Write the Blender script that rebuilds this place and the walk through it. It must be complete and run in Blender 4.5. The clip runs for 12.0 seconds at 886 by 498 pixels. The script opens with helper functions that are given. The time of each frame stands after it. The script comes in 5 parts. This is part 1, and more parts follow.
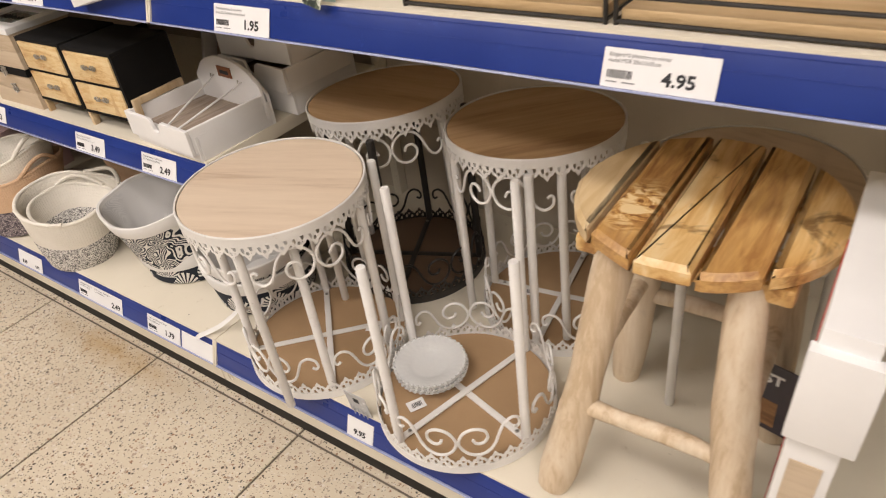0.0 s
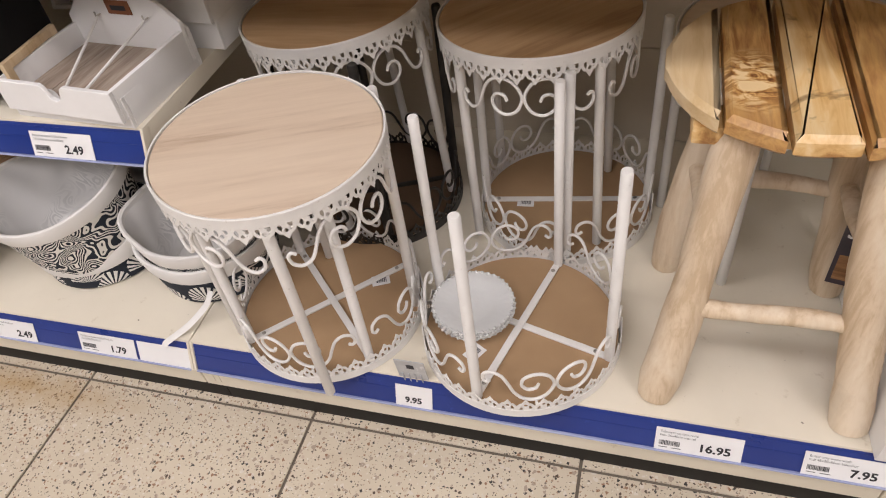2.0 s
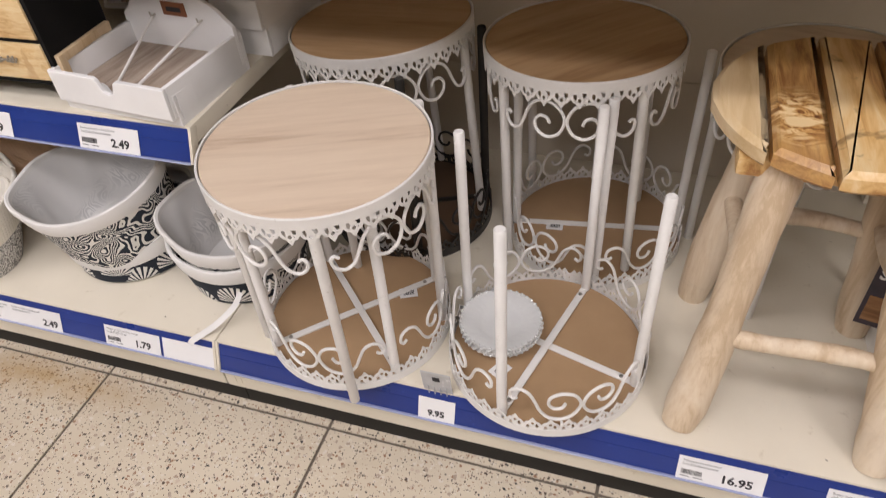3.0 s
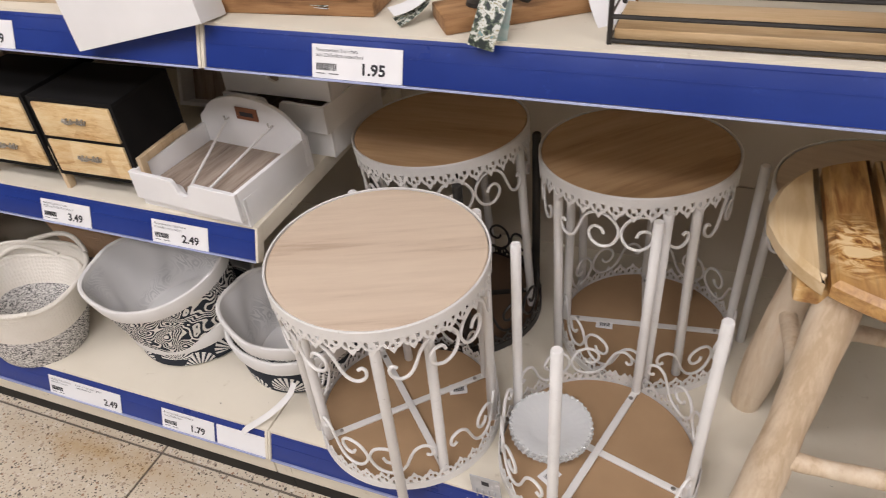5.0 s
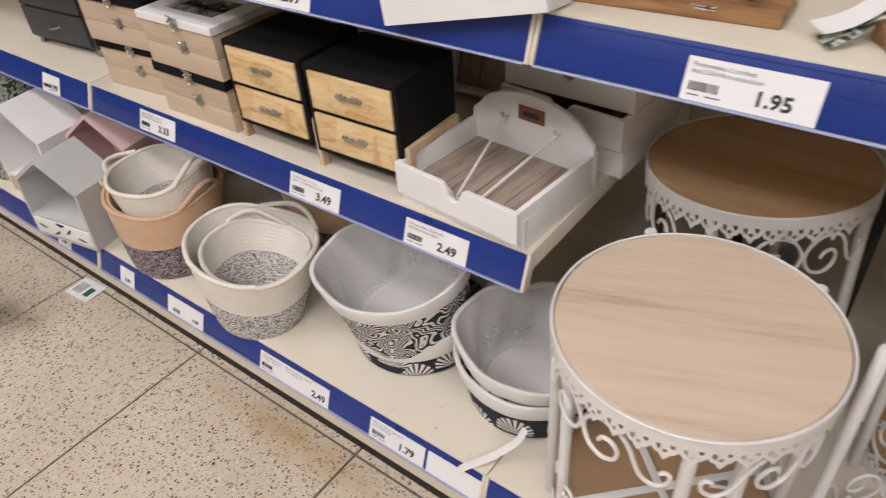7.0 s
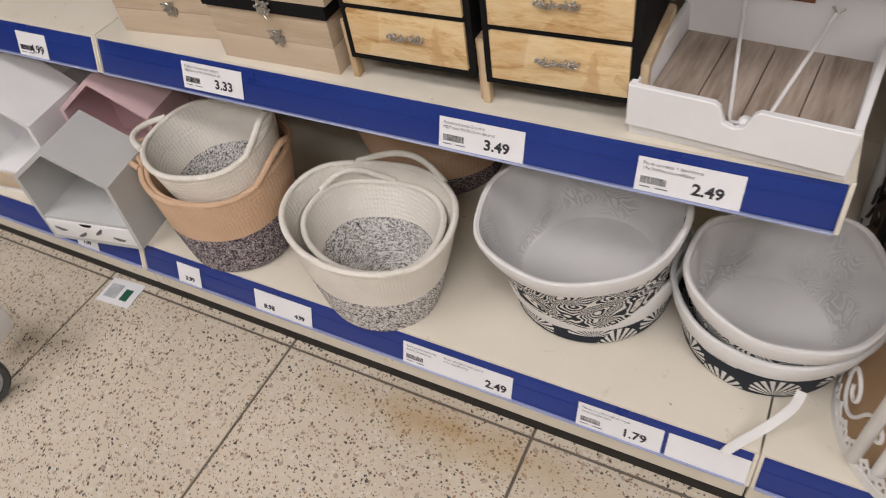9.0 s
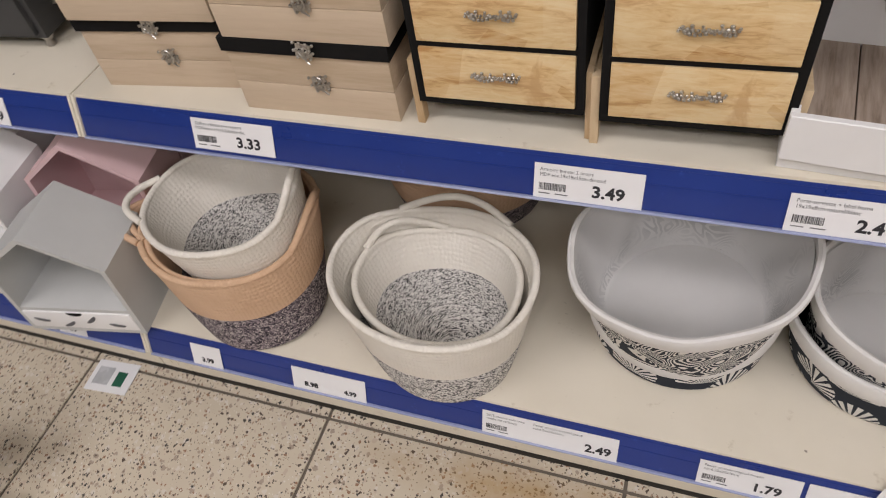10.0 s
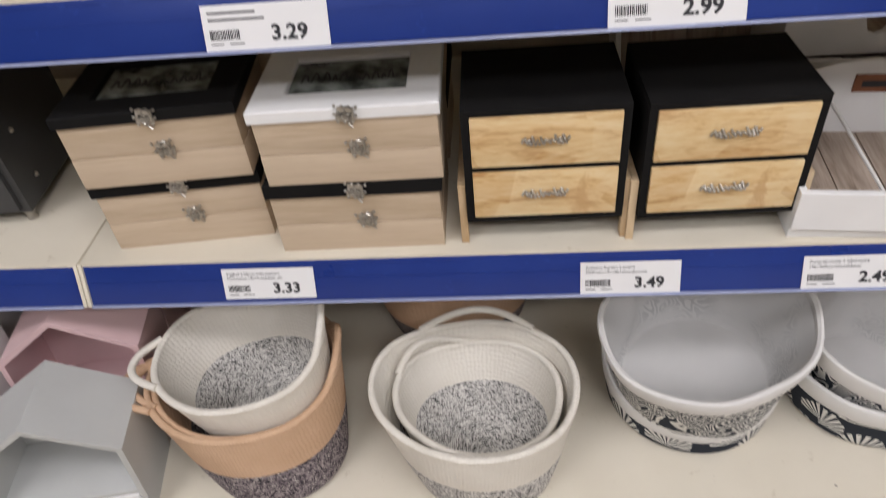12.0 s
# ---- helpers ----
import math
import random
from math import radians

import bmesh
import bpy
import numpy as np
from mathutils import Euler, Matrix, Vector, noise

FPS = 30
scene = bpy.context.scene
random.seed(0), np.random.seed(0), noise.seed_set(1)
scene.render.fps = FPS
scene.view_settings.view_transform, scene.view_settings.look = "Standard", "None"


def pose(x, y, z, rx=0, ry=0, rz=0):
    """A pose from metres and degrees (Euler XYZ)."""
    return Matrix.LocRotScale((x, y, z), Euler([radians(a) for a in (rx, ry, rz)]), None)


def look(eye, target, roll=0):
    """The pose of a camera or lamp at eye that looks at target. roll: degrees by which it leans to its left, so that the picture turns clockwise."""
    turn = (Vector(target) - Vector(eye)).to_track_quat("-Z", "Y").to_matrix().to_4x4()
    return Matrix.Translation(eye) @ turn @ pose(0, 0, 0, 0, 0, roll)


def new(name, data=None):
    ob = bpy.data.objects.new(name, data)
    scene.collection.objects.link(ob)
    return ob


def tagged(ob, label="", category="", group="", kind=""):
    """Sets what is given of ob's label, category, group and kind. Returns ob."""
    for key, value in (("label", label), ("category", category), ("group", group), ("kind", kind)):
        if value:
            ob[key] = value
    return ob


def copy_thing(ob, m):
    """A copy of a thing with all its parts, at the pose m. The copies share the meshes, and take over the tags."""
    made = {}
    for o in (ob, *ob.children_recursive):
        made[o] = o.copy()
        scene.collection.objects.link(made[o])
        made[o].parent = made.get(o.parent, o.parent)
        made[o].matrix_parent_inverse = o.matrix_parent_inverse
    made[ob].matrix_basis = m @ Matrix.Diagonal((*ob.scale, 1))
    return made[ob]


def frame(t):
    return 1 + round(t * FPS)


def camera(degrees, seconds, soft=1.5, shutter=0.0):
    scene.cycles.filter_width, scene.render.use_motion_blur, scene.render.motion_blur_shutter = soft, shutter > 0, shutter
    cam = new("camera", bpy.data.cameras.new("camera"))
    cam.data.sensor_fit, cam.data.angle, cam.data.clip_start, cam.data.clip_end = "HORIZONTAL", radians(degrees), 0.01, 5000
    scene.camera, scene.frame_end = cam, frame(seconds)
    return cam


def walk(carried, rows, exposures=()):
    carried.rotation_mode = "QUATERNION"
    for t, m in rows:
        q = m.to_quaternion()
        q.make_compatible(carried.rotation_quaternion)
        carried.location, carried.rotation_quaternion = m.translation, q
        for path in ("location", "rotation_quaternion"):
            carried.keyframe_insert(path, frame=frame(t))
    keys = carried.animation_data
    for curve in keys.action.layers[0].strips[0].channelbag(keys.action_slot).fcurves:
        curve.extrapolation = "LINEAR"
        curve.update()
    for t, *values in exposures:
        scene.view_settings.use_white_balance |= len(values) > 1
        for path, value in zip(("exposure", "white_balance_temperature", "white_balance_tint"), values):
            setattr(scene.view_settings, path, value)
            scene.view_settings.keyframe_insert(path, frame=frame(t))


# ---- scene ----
cam = camera(64.7, 12.0, soft=1.05, shutter=0.35)
PATH = [
    (0, (1.111, -0.55, 1.158), (0.076, 0.712, 0.003), -8.1),
    (0.5, (0.997, -0.518, 1.137), (-0.002, 0.692, -0.103), -10.3),
    (1, (0.937, -0.506, 1.119), (0.041, 0.686, -0.214), -8.4),
    (1.5, (0.818, -0.526, 1.128), (0.197, 0.765, -0.268), -10.5),
    (2, (0.716, -0.576, 1.125), (0.209, 0.754, -0.28), -8.7),
    (2.5, (0.698, -0.589, 1.116), (0.205, 0.764, -0.272), -5.7),
    (3, (0.674, -0.609, 1.126), (0.152, 0.768, -0.227), -4.9),
    (3.5, (0.668, -0.608, 1.157), (0.125, 0.854, -0.095), -4.5),
    (5.5, (0.617, -0.588, 1.2), (-0.173, 0.815, 0.013), -6.7),
    (5.7, (0.595, -0.597, 1.199), (-0.279, 0.781, 0.042), -6.9),
    (6, (0.563, -0.58, 1.194), (-0.304, 0.801, 0.036), -8.5),
    (6.5, (0.501, -0.529, 1.173), (-0.39, 0.781, -0.049), -6.5),
    (7, (0.377, -0.512, 1.164), (-0.625, 0.702, -0.07), -4.5),
    (7.5, (0.282, -0.515, 1.147), (-0.701, 0.542, -0.238), -7.8),
    (9.5, (-0.217, -0.459, 1.076), (-0.896, 0.696, -0.409), -11.1),
    (10, (-0.335, -0.418, 1.073), (-0.908, 0.758, -0.44), -11.0),
    (10.5, (-0.432, -0.427, 1.076), (-0.771, 0.853, -0.423), -9.4),
    (11, (-0.528, -0.46, 1.085), (-0.721, 0.82, -0.439), -7.4),
    (11.5, (-0.558, -0.496, 1.089), (-0.701, 0.844, -0.389), -5.4),
    (12, (-0.556, -0.49, 1.123), (-0.744, 1.002, -0.195), -6.5),
]
EXPOSURES = [(0.0, -0.12, 6900, 15), (1.0, -0.17, 6600, 16), (2.5, -0.22, 6350, 17), (5.5, -0.23, 6250, 16), (6.25, -0.40, 6280, 16), (7.0, -0.31, 6350, 16),
             (9.5, -0.49, 6250, 15), (10.5, -0.56, 6350, 16), (11.5, -0.51, 6180, 15), (12.0, -0.40, 6100, 14)]
walk(cam, [(t, look(eye, target, roll)) for t, eye, target, roll in PATH], EXPOSURES)

# ---- world, lamps, exposure ----
world = bpy.data.worlds.new("store_air")
scene.world = world
world.use_nodes = True
world.node_tree.nodes["Background"].inputs[0].default_value = (1.0, 0.95, 0.88, 1)
world.node_tree.nodes["Background"].inputs[1].default_value = 0.0
scene.view_settings.exposure = 0.0
LAMP_W = 41.0


# ---- materials ----
def node(nt, kind, **inputs):
    n = nt.nodes.new(kind)
    for k, v in inputs.items():
        n.inputs[k.replace("_", " ")].default_value = v
    return n


def base(name, rough=0.5, metal=0.0, color=(0.8, 0.8, 0.8)):
    m = bpy.data.materials.new(name)
    m.use_nodes = True
    b = m.node_tree.nodes["Principled BSDF"]
    b.inputs["Roughness"].default_value = rough
    b.inputs["Metallic"].default_value = metal
    b.inputs["Base Color"].default_value = (*color, 1)
    return m, m.node_tree, b


def coords(nt, scale=(1, 1, 1), rot=(0, 0, 0), kind="Object"):
    tc = nt.nodes.new("ShaderNodeTexCoord")
    mp = nt.nodes.new("ShaderNodeMapping")
    mp.inputs["Scale"].default_value = scale
    mp.inputs["Rotation"].default_value = rot
    nt.links.new(tc.outputs[kind], mp.inputs["Vector"])
    return mp.outputs["Vector"]


def ramp(nt, fac, stops, mode="LINEAR"):
    r = nt.nodes.new("ShaderNodeValToRGB")
    r.color_ramp.interpolation = mode
    e = r.color_ramp.elements
    e[0].position, e[0].color = stops[0][0], (*stops[0][1], 1)
    e[1].position, e[1].color = stops[-1][0], (*stops[-1][1], 1)
    for p, c in stops[1:-1]:
        k = e.new(p)
        k.color = (*c, 1)
    nt.links.new(fac, r.inputs["Fac"])
    return r.outputs["Color"]


def mix(nt, fac, a, b, mode="MIX"):
    n = nt.nodes.new("ShaderNodeMix")
    n.data_type, n.blend_type = "RGBA", mode
    for k, v in ((0, fac), (6, a), (7, b)):
        if hasattr(v, "links"):
            nt.links.new(v, n.inputs[k])
        else:
            n.inputs[k].default_value = v if k == 0 else (*v, 1)
    return n.outputs[2]


def math_node(nt, op, a, b=None, c=None):
    n = nt.nodes.new("ShaderNodeMath")
    n.operation = op
    for k, v in enumerate((a, b, c)):
        if v is None:
            continue
        if hasattr(v, "links"):
            nt.links.new(v, n.inputs[k])
        else:
            n.inputs[k].default_value = v
    return n.outputs[0]


def noise_tex(nt, vec, scale, detail=4, rough=0.55, dist=0.0):
    n = node(nt, "ShaderNodeTexNoise", Scale=scale, Detail=detail, Roughness=rough, Distortion=dist)
    nt.links.new(vec, n.inputs["Vector"])
    return n.outputs["Fac"]


def bump(nt, b, height, strength=0.2, dist=0.002):
    n = node(nt, "ShaderNodeBump", Strength=strength, Distance=dist)
    nt.links.new(height, n.inputs["Height"])
    nt.links.new(n.outputs["Normal"], b.inputs["Normal"])


def surface(name, c1, c2, scale=8, rough=0.5, metal=0.0, fine=200, relief=0.15, wear=None):
    """A plain finish: two close tones in large patches, fine grain in relief and gloss."""
    m, nt, b = base(name, rough, metal)
    v = coords(nt)
    big = noise_tex(nt, v, scale, 5)
    col = ramp(nt, big, [(0.3, c1), (0.7, c2)])
    small = noise_tex(nt, v, fine, 3)
    if name == "cream_enamel":
        scr = noise_tex(nt, coords(nt, (1, 4.5, 1), (0, 0, 0.6)), 26, 3, 0.6, 0.8)
        col = mix(nt, ramp(nt, scr, [(0.735, (0, 0, 0)), (0.75, (0.75, 0.75, 0.75))]), col, (0.10, 0.08, 0.06))
    if wear:
        spots = noise_tex(nt, v, scale * 6, 6, 0.7)
        col = mix(nt, ramp(nt, spots, [(0.62, (0, 0, 0)), (0.72, (1, 1, 1))]), col, wear)
    nt.links.new(col, b.inputs["Base Color"])
    nt.links.new(math_node(nt, "MULTIPLY_ADD", big, 0.25, rough - 0.12), b.inputs["Roughness"])
    bump(nt, b, small, relief, 0.001)
    return m


def wood(name, tones, grain=(1.5, 22, 22), rough=0.55, scale=4.0, rot=(0, 0, 0), dist=0.6, knots=0.0, relief=0.12, patches=0.0, heart=None):
    """Timber with long grain along the first axis before turning, broad bands, fine pores and a few knots."""
    m, nt, b = base(name, rough)
    v = coords(nt, grain, rot)
    oi = nt.nodes.new("ShaderNodeObjectInfo")
    add = nt.nodes.new("ShaderNodeVectorMath")
    add.operation = "MULTIPLY_ADD"
    nt.links.new(oi.outputs["Random"], add.inputs[0])
    add.inputs[1].default_value = (7, 11, 5)
    nt.links.new(v, add.inputs[2])
    v = add.outputs[0]
    broad = noise_tex(nt, v, scale * 0.35, 3, 0.5, dist)
    fine = noise_tex(nt, v, scale * 2.6, 6, 0.65, dist * 0.5)
    fac = math_node(nt, "MULTIPLY_ADD", fine, 0.45, math_node(nt, "MULTIPLY", broad, 0.6))
    col = ramp(nt, fac, [(0.41 + 0.24 * k / (len(tones) - 1), c) for k, c in enumerate(tones)])
    if knots:
        vk = coords(nt, (9, 9, 9))
        kn = noise_tex(nt, vk, 1.3, 4, 0.6, 1.5)
        col = mix(nt, ramp(nt, kn, [(0.56, (0, 0, 0)), (0.66, (knots, knots, knots))]), col, tones[0] if patches else tuple(0.45 * c for c in tones[0]))
    if patches:
        vp = node(nt, "ShaderNodeTexVoronoi", Scale=1.0)
        nt.links.new(coords(nt, (16, 3, 26), (0, 0.5, 0)), vp.inputs["Vector"])
        sep = nt.nodes.new("ShaderNodeSeparateColor")
        nt.links.new(vp.outputs["Color"], sep.inputs[0])
        col = mix(nt, patches, col, ramp(nt, sep.outputs[0], [(0.0, tones[-1]), (0.5, tones[-2]), (1.0, tones[0])]))
    if heart is not None:
        tc = nt.nodes.new("ShaderNodeTexCoord")
        ax = nt.nodes.new("ShaderNodeSeparateXYZ")
        nt.links.new(tc.outputs["Object"], ax.inputs[0])
        wav = noise_tex(nt, coords(nt, (1, 0.5, 1)), 26, 4, 0.6, 1.0)
        off = math_node(nt, "ADD", math_node(nt, "ABSOLUTE", math_node(nt, "SUBTRACT", ax.outputs[0], heart)), math_node(nt, "MULTIPLY", ax.outputs[1], 0.17))
        edge = math_node(nt, "MULTIPLY_ADD", wav, 0.022, off)
        mask = ramp(nt, edge, [(0.028, (0.85, 0.85, 0.85)), (0.033, (0, 0, 0))])
        streak = ramp(nt, noise_tex(nt, coords(nt, (30, 4, 30)), 3, 5, 0.6, 0.6), [(0.35, tones[0]), (0.65, tones[1])])
        col = mix(nt, mask, col, streak)
        if heart < 0:
            dx, dy = math_node(nt, "SUBTRACT", ax.outputs[0], heart), math_node(nt, "ADD", ax.outputs[1], 0.055)
            far = math_node(nt, "SQRT", math_node(nt, "ADD", math_node(nt, "MULTIPLY", dx, dx), math_node(nt, "MULTIPLY", math_node(nt, "MULTIPLY", dy, dy), 0.4)))
            burl = noise_tex(nt, coords(nt, (1, 1.8, 1)), 26, 5, 0.6, 2.0)
            bcol = ramp(nt, burl, [(0.33, (0.13, 0.05, 0.018)), (0.41, tones[0]), (0.49, tones[1]), (0.56, tones[-1])])
            col = mix(nt, ramp(nt, far, [(0.022, (1, 1, 1)), (0.046, (0, 0, 0))]), col, bcol)
    nt.links.new(col, b.inputs["Base Color"])
    bump(nt, b, fine, relief, 0.001)
    return m


def round_uv(nt, height):
    """Arc length and height round an upright body: a flat pattern for cloth and rope."""
    tc = nt.nodes.new("ShaderNodeTexCoord")
    s = nt.nodes.new("ShaderNodeSeparateXYZ")
    nt.links.new(tc.outputs["Object"], s.inputs[0])
    angle = math_node(nt, "ARCTAN2", s.outputs[1], s.outputs[0])
    if height:
        return math_node(nt, "MULTIPLY", angle, height), s.outputs[2]
    flat = math_node(nt, "SQRT", math_node(nt, "ADD", math_node(nt, "MULTIPLY", s.outputs[0], s.outputs[0]), math_node(nt, "MULTIPLY", s.outputs[1], s.outputs[1])))
    return math_node(nt, "MULTIPLY", angle, flat), math_node(nt, "ADD", s.outputs[2], flat)


def rope(name, c1, c2, heather=None):
    """Stitched cotton cord; heather gives flecks that slant one way and the other, coil by coil."""
    m, nt, b = base(name, 0.92)
    u, z = round_uv(nt, 0.0 if heather else 0.12)
    v = coords(nt)
    grain = noise_tex(nt, v, 420, 2)
    if heather:
        zig = math_node(nt, "PINGPONG", z, 0.0075)
        us = math_node(nt, "ADD", u, math_node(nt, "MULTIPLY", zig, 0.9))
        comb = nt.nodes.new("ShaderNodeCombineXYZ")
        nt.links.new(math_node(nt, "MULTIPLY", us, 680.0), comb.inputs[0])
        nt.links.new(math_node(nt, "MULTIPLY", z, 480.0), comb.inputs[1])
        vo = node(nt, "ShaderNodeTexVoronoi", Scale=1.0)
        vo.voronoi_dimensions = "2D"
        nt.links.new(comb.outputs[0], vo.inputs["Vector"])
        sep = nt.nodes.new("ShaderNodeSeparateColor")
        nt.links.new(vo.outputs["Color"], sep.inputs[0])
        col = ramp(nt, sep.outputs[0], heather, "CONSTANT")
        bump(nt, b, sep.outputs[1], 0.35, 0.002)
    else:
        col = ramp(nt, noise_tex(nt, v, 14, 4), [(0.3, c1), (0.7, c2)])
        st = nt.nodes.new("ShaderNodeCombineXYZ")
        nt.links.new(math_node(nt, "MULTIPLY", u, 120.0), st.inputs[0])
        nt.links.new(math_node(nt, "MULTIPLY", z, 120.0), st.inputs[1])
        stitch = node(nt, "ShaderNodeTexVoronoi", Scale=1.25, Randomness=0.4)
        stitch.voronoi_dimensions = "2D"
        nt.links.new(st.outputs[0], stitch.inputs["Vector"])
        bump(nt, b, math_node(nt, "SUBTRACT", math_node(nt, "MULTIPLY", grain, 0.4), stitch.outputs["Distance"]), 0.55, 0.0022)
    nt.links.new(col, b.inputs["Base Color"])
    return m


def print_cloth(name, kind):
    """Printed canvas: waves as nested rings, or palm fans as rays on navy."""
    m, nt, b = base(name, 0.9)
    u, z = round_uv(nt, 0.12)
    comb = nt.nodes.new("ShaderNodeCombineXYZ")
    nt.links.new(u, comb.inputs[0])
    nt.links.new(z, comb.inputs[1])
    vo = node(nt, "ShaderNodeTexVoronoi", Scale=15.0 if kind == "fans" else 21.0, Randomness=0.75)
    vo.voronoi_dimensions = "2D"
    nt.links.new(comb.outputs[0], vo.inputs["Vector"])
    dark, pale = (0.012, 0.018, 0.03), (0.75, 0.74, 0.70)
    if kind == "lining":
        dark, pale = (0.50, 0.50, 0.50), (0.66, 0.655, 0.645)
    if kind != "fans":
        wob = noise_tex(nt, comb.outputs[0], 17, 1, 0.4, 0.6)
        ph = math_node(nt, "ADD", math_node(nt, "MULTIPLY", vo.outputs["Distance"], 16.0), math_node(nt, "MULTIPLY", wob, 120.0))
        col = ramp(nt, math_node(nt, "MULTIPLY_ADD", math_node(nt, "SINE", ph), 0.5, 0.5), [(0.50, dark), (0.62, pale)])
        if kind == "lining":
            cover = ramp(nt, noise_tex(nt, coords(nt), 9, 3), [(0.48, (0, 0, 0)), (0.68, (1, 1, 1))])
            col = mix(nt, cover, (0.66, 0.655, 0.645), col)
    else:
        sub = nt.nodes.new("ShaderNodeVectorMath")
        sub.operation = "SUBTRACT"
        nt.links.new(comb.outputs[0], sub.inputs[0])
        sc = nt.nodes.new("ShaderNodeVectorMath")
        sc.operation = "SCALE"
        nt.links.new(vo.outputs["Position"], sc.inputs[0])
        sc.inputs["Scale"].default_value = 1.0
        nt.links.new(sc.outputs[0], sub.inputs[1])
        s = nt.nodes.new("ShaderNodeSeparateXYZ")
        nt.links.new(sub.outputs[0], s.inputs[0])
        ang = math_node(nt, "ARCTAN2", math_node(nt, "ADD", s.outputs[1], 0.012), s.outputs[0])
        rays = math_node(nt, "MULTIPLY_ADD", math_node(nt, "SINE", math_node(nt, "MULTIPLY", ang, 22.0)), 0.5, 0.5)
        ray_on = math_node(nt, "GREATER_THAN", rays, 0.38)
        near = math_node(nt, "LESS_THAN", vo.outputs["Distance"], 0.50)
        up = math_node(nt, "GREATER_THAN", s.outputs[1], -0.011)
        on = math_node(nt, "MULTIPLY", math_node(nt, "MULTIPLY", ray_on, near), up)
        col = mix(nt, on, dark, pale)
    nt.links.new(col, b.inputs["Base Color"])
    bump(nt, b, noise_tex(nt, coords(nt), 600, 2), 0.2, 0.001)
    return m


def terrazzo(name):
    """Cream terrazzo with chips of many sizes, brown and black and pale, slightly polished, with traffic dirt."""
    m, nt, b = base(name, 0.42)
    v = coords(nt, kind="Object")
    geo = nt.nodes.new("ShaderNodeNewGeometry")
    pos = geo.outputs["Position"]
    col = ramp(nt, noise_tex(nt, pos, 3.0, 5), [(0.3, (0.57, 0.495, 0.38)), (0.7, (0.66, 0.585, 0.46))])
    for scale, thr, keep, tones in ((90, 0.26, 0.66, [(0.0, (0.66, 0.60, 0.52)), (0.45, (0.40, 0.32, 0.25)), (0.75, (0.56, 0.46, 0.36))]),
                                    (130, 0.38, 0.67, [(0.0, (0.10, 0.07, 0.05)), (0.4, (0.30, 0.17, 0.10)), (0.7, (0.05, 0.045, 0.04))]),
                                    (205, 0.36, 0.55, [(0.0, (0.13, 0.10, 0.08)), (0.45, (0.36, 0.25, 0.17)), (0.8, (0.70, 0.65, 0.57))])):
        vo = node(nt, "ShaderNodeTexVoronoi", Scale=scale)
        vo.distance = "MANHATTAN" if scale > 100 else "EUCLIDEAN"
        bent = nt.nodes.new("ShaderNodeVectorMath")
        bent.operation = "MULTIPLY_ADD"
        warp_tex = node(nt, "ShaderNodeTexNoise", Scale=scale * 1.2, Detail=1.0)
        nt.links.new(pos, warp_tex.inputs["Vector"])
        nt.links.new(warp_tex.outputs["Color"], bent.inputs[0])
        bent.inputs[1].default_value = (0.9 / scale,) * 3
        nt.links.new(pos, bent.inputs[2])
        nt.links.new(bent.outputs[0], vo.inputs["Vector"])
        sep = nt.nodes.new("ShaderNodeSeparateColor")
        nt.links.new(vo.outputs["Color"], sep.inputs[0])
        lim = math_node(nt, "MULTIPLY_ADD", sep.outputs[2], 0.25, thr)
        chip = math_node(nt, "MULTIPLY", math_node(nt, "LESS_THAN", vo.outputs["Distance"], lim), math_node(nt, "GREATER_THAN", sep.outputs[0], keep))
        col = mix(nt, chip, col, ramp(nt, sep.outputs[1], tones, "CONSTANT"))
    stain = noise_tex(nt, pos, 5.5, 6, 0.65)
    col = mix(nt, ramp(nt, stain, [(0.62, (0, 0, 0)), (0.80, (0.30, 0.30, 0.30))]), col, (0.40, 0.29, 0.16))
    axes = nt.nodes.new("ShaderNodeSeparateXYZ")
    nt.links.new(pos, axes.inputs[0])
    band = math_node(nt, "SUBTRACT", 1.0, math_node(nt, "MULTIPLY", math_node(nt, "ABSOLUTE", math_node(nt, "ADD", axes.outputs[1], 0.03)), 12.0))
    along = math_node(nt, "SUBTRACT", 1.0, math_node(nt, "MULTIPLY", math_node(nt, "ABSOLUTE", math_node(nt, "ADD", axes.outputs[0], 0.45)), 2.2))
    rust = math_node(nt, "MULTIPLY", math_node(nt, "MULTIPLY", math_node(nt, "MAXIMUM", band, 0.0), math_node(nt, "MAXIMUM", along, 0.0)), noise_tex(nt, pos, 13, 5, 0.65))
    col = mix(nt, ramp(nt, rust, [(0.14, (0, 0, 0)), (0.45, (0.6, 0.6, 0.6))]), col, (0.42, 0.25, 0.08))
    nt.links.new(col, b.inputs["Base Color"])
    nt.links.new(math_node(nt, "MULTIPLY_ADD", noise_tex(nt, pos, 30, 4), 0.3, 0.30), b.inputs["Roughness"])
    bump(nt, b, noise_tex(nt, pos, 160, 3), 0.06, 0.001)
    return m


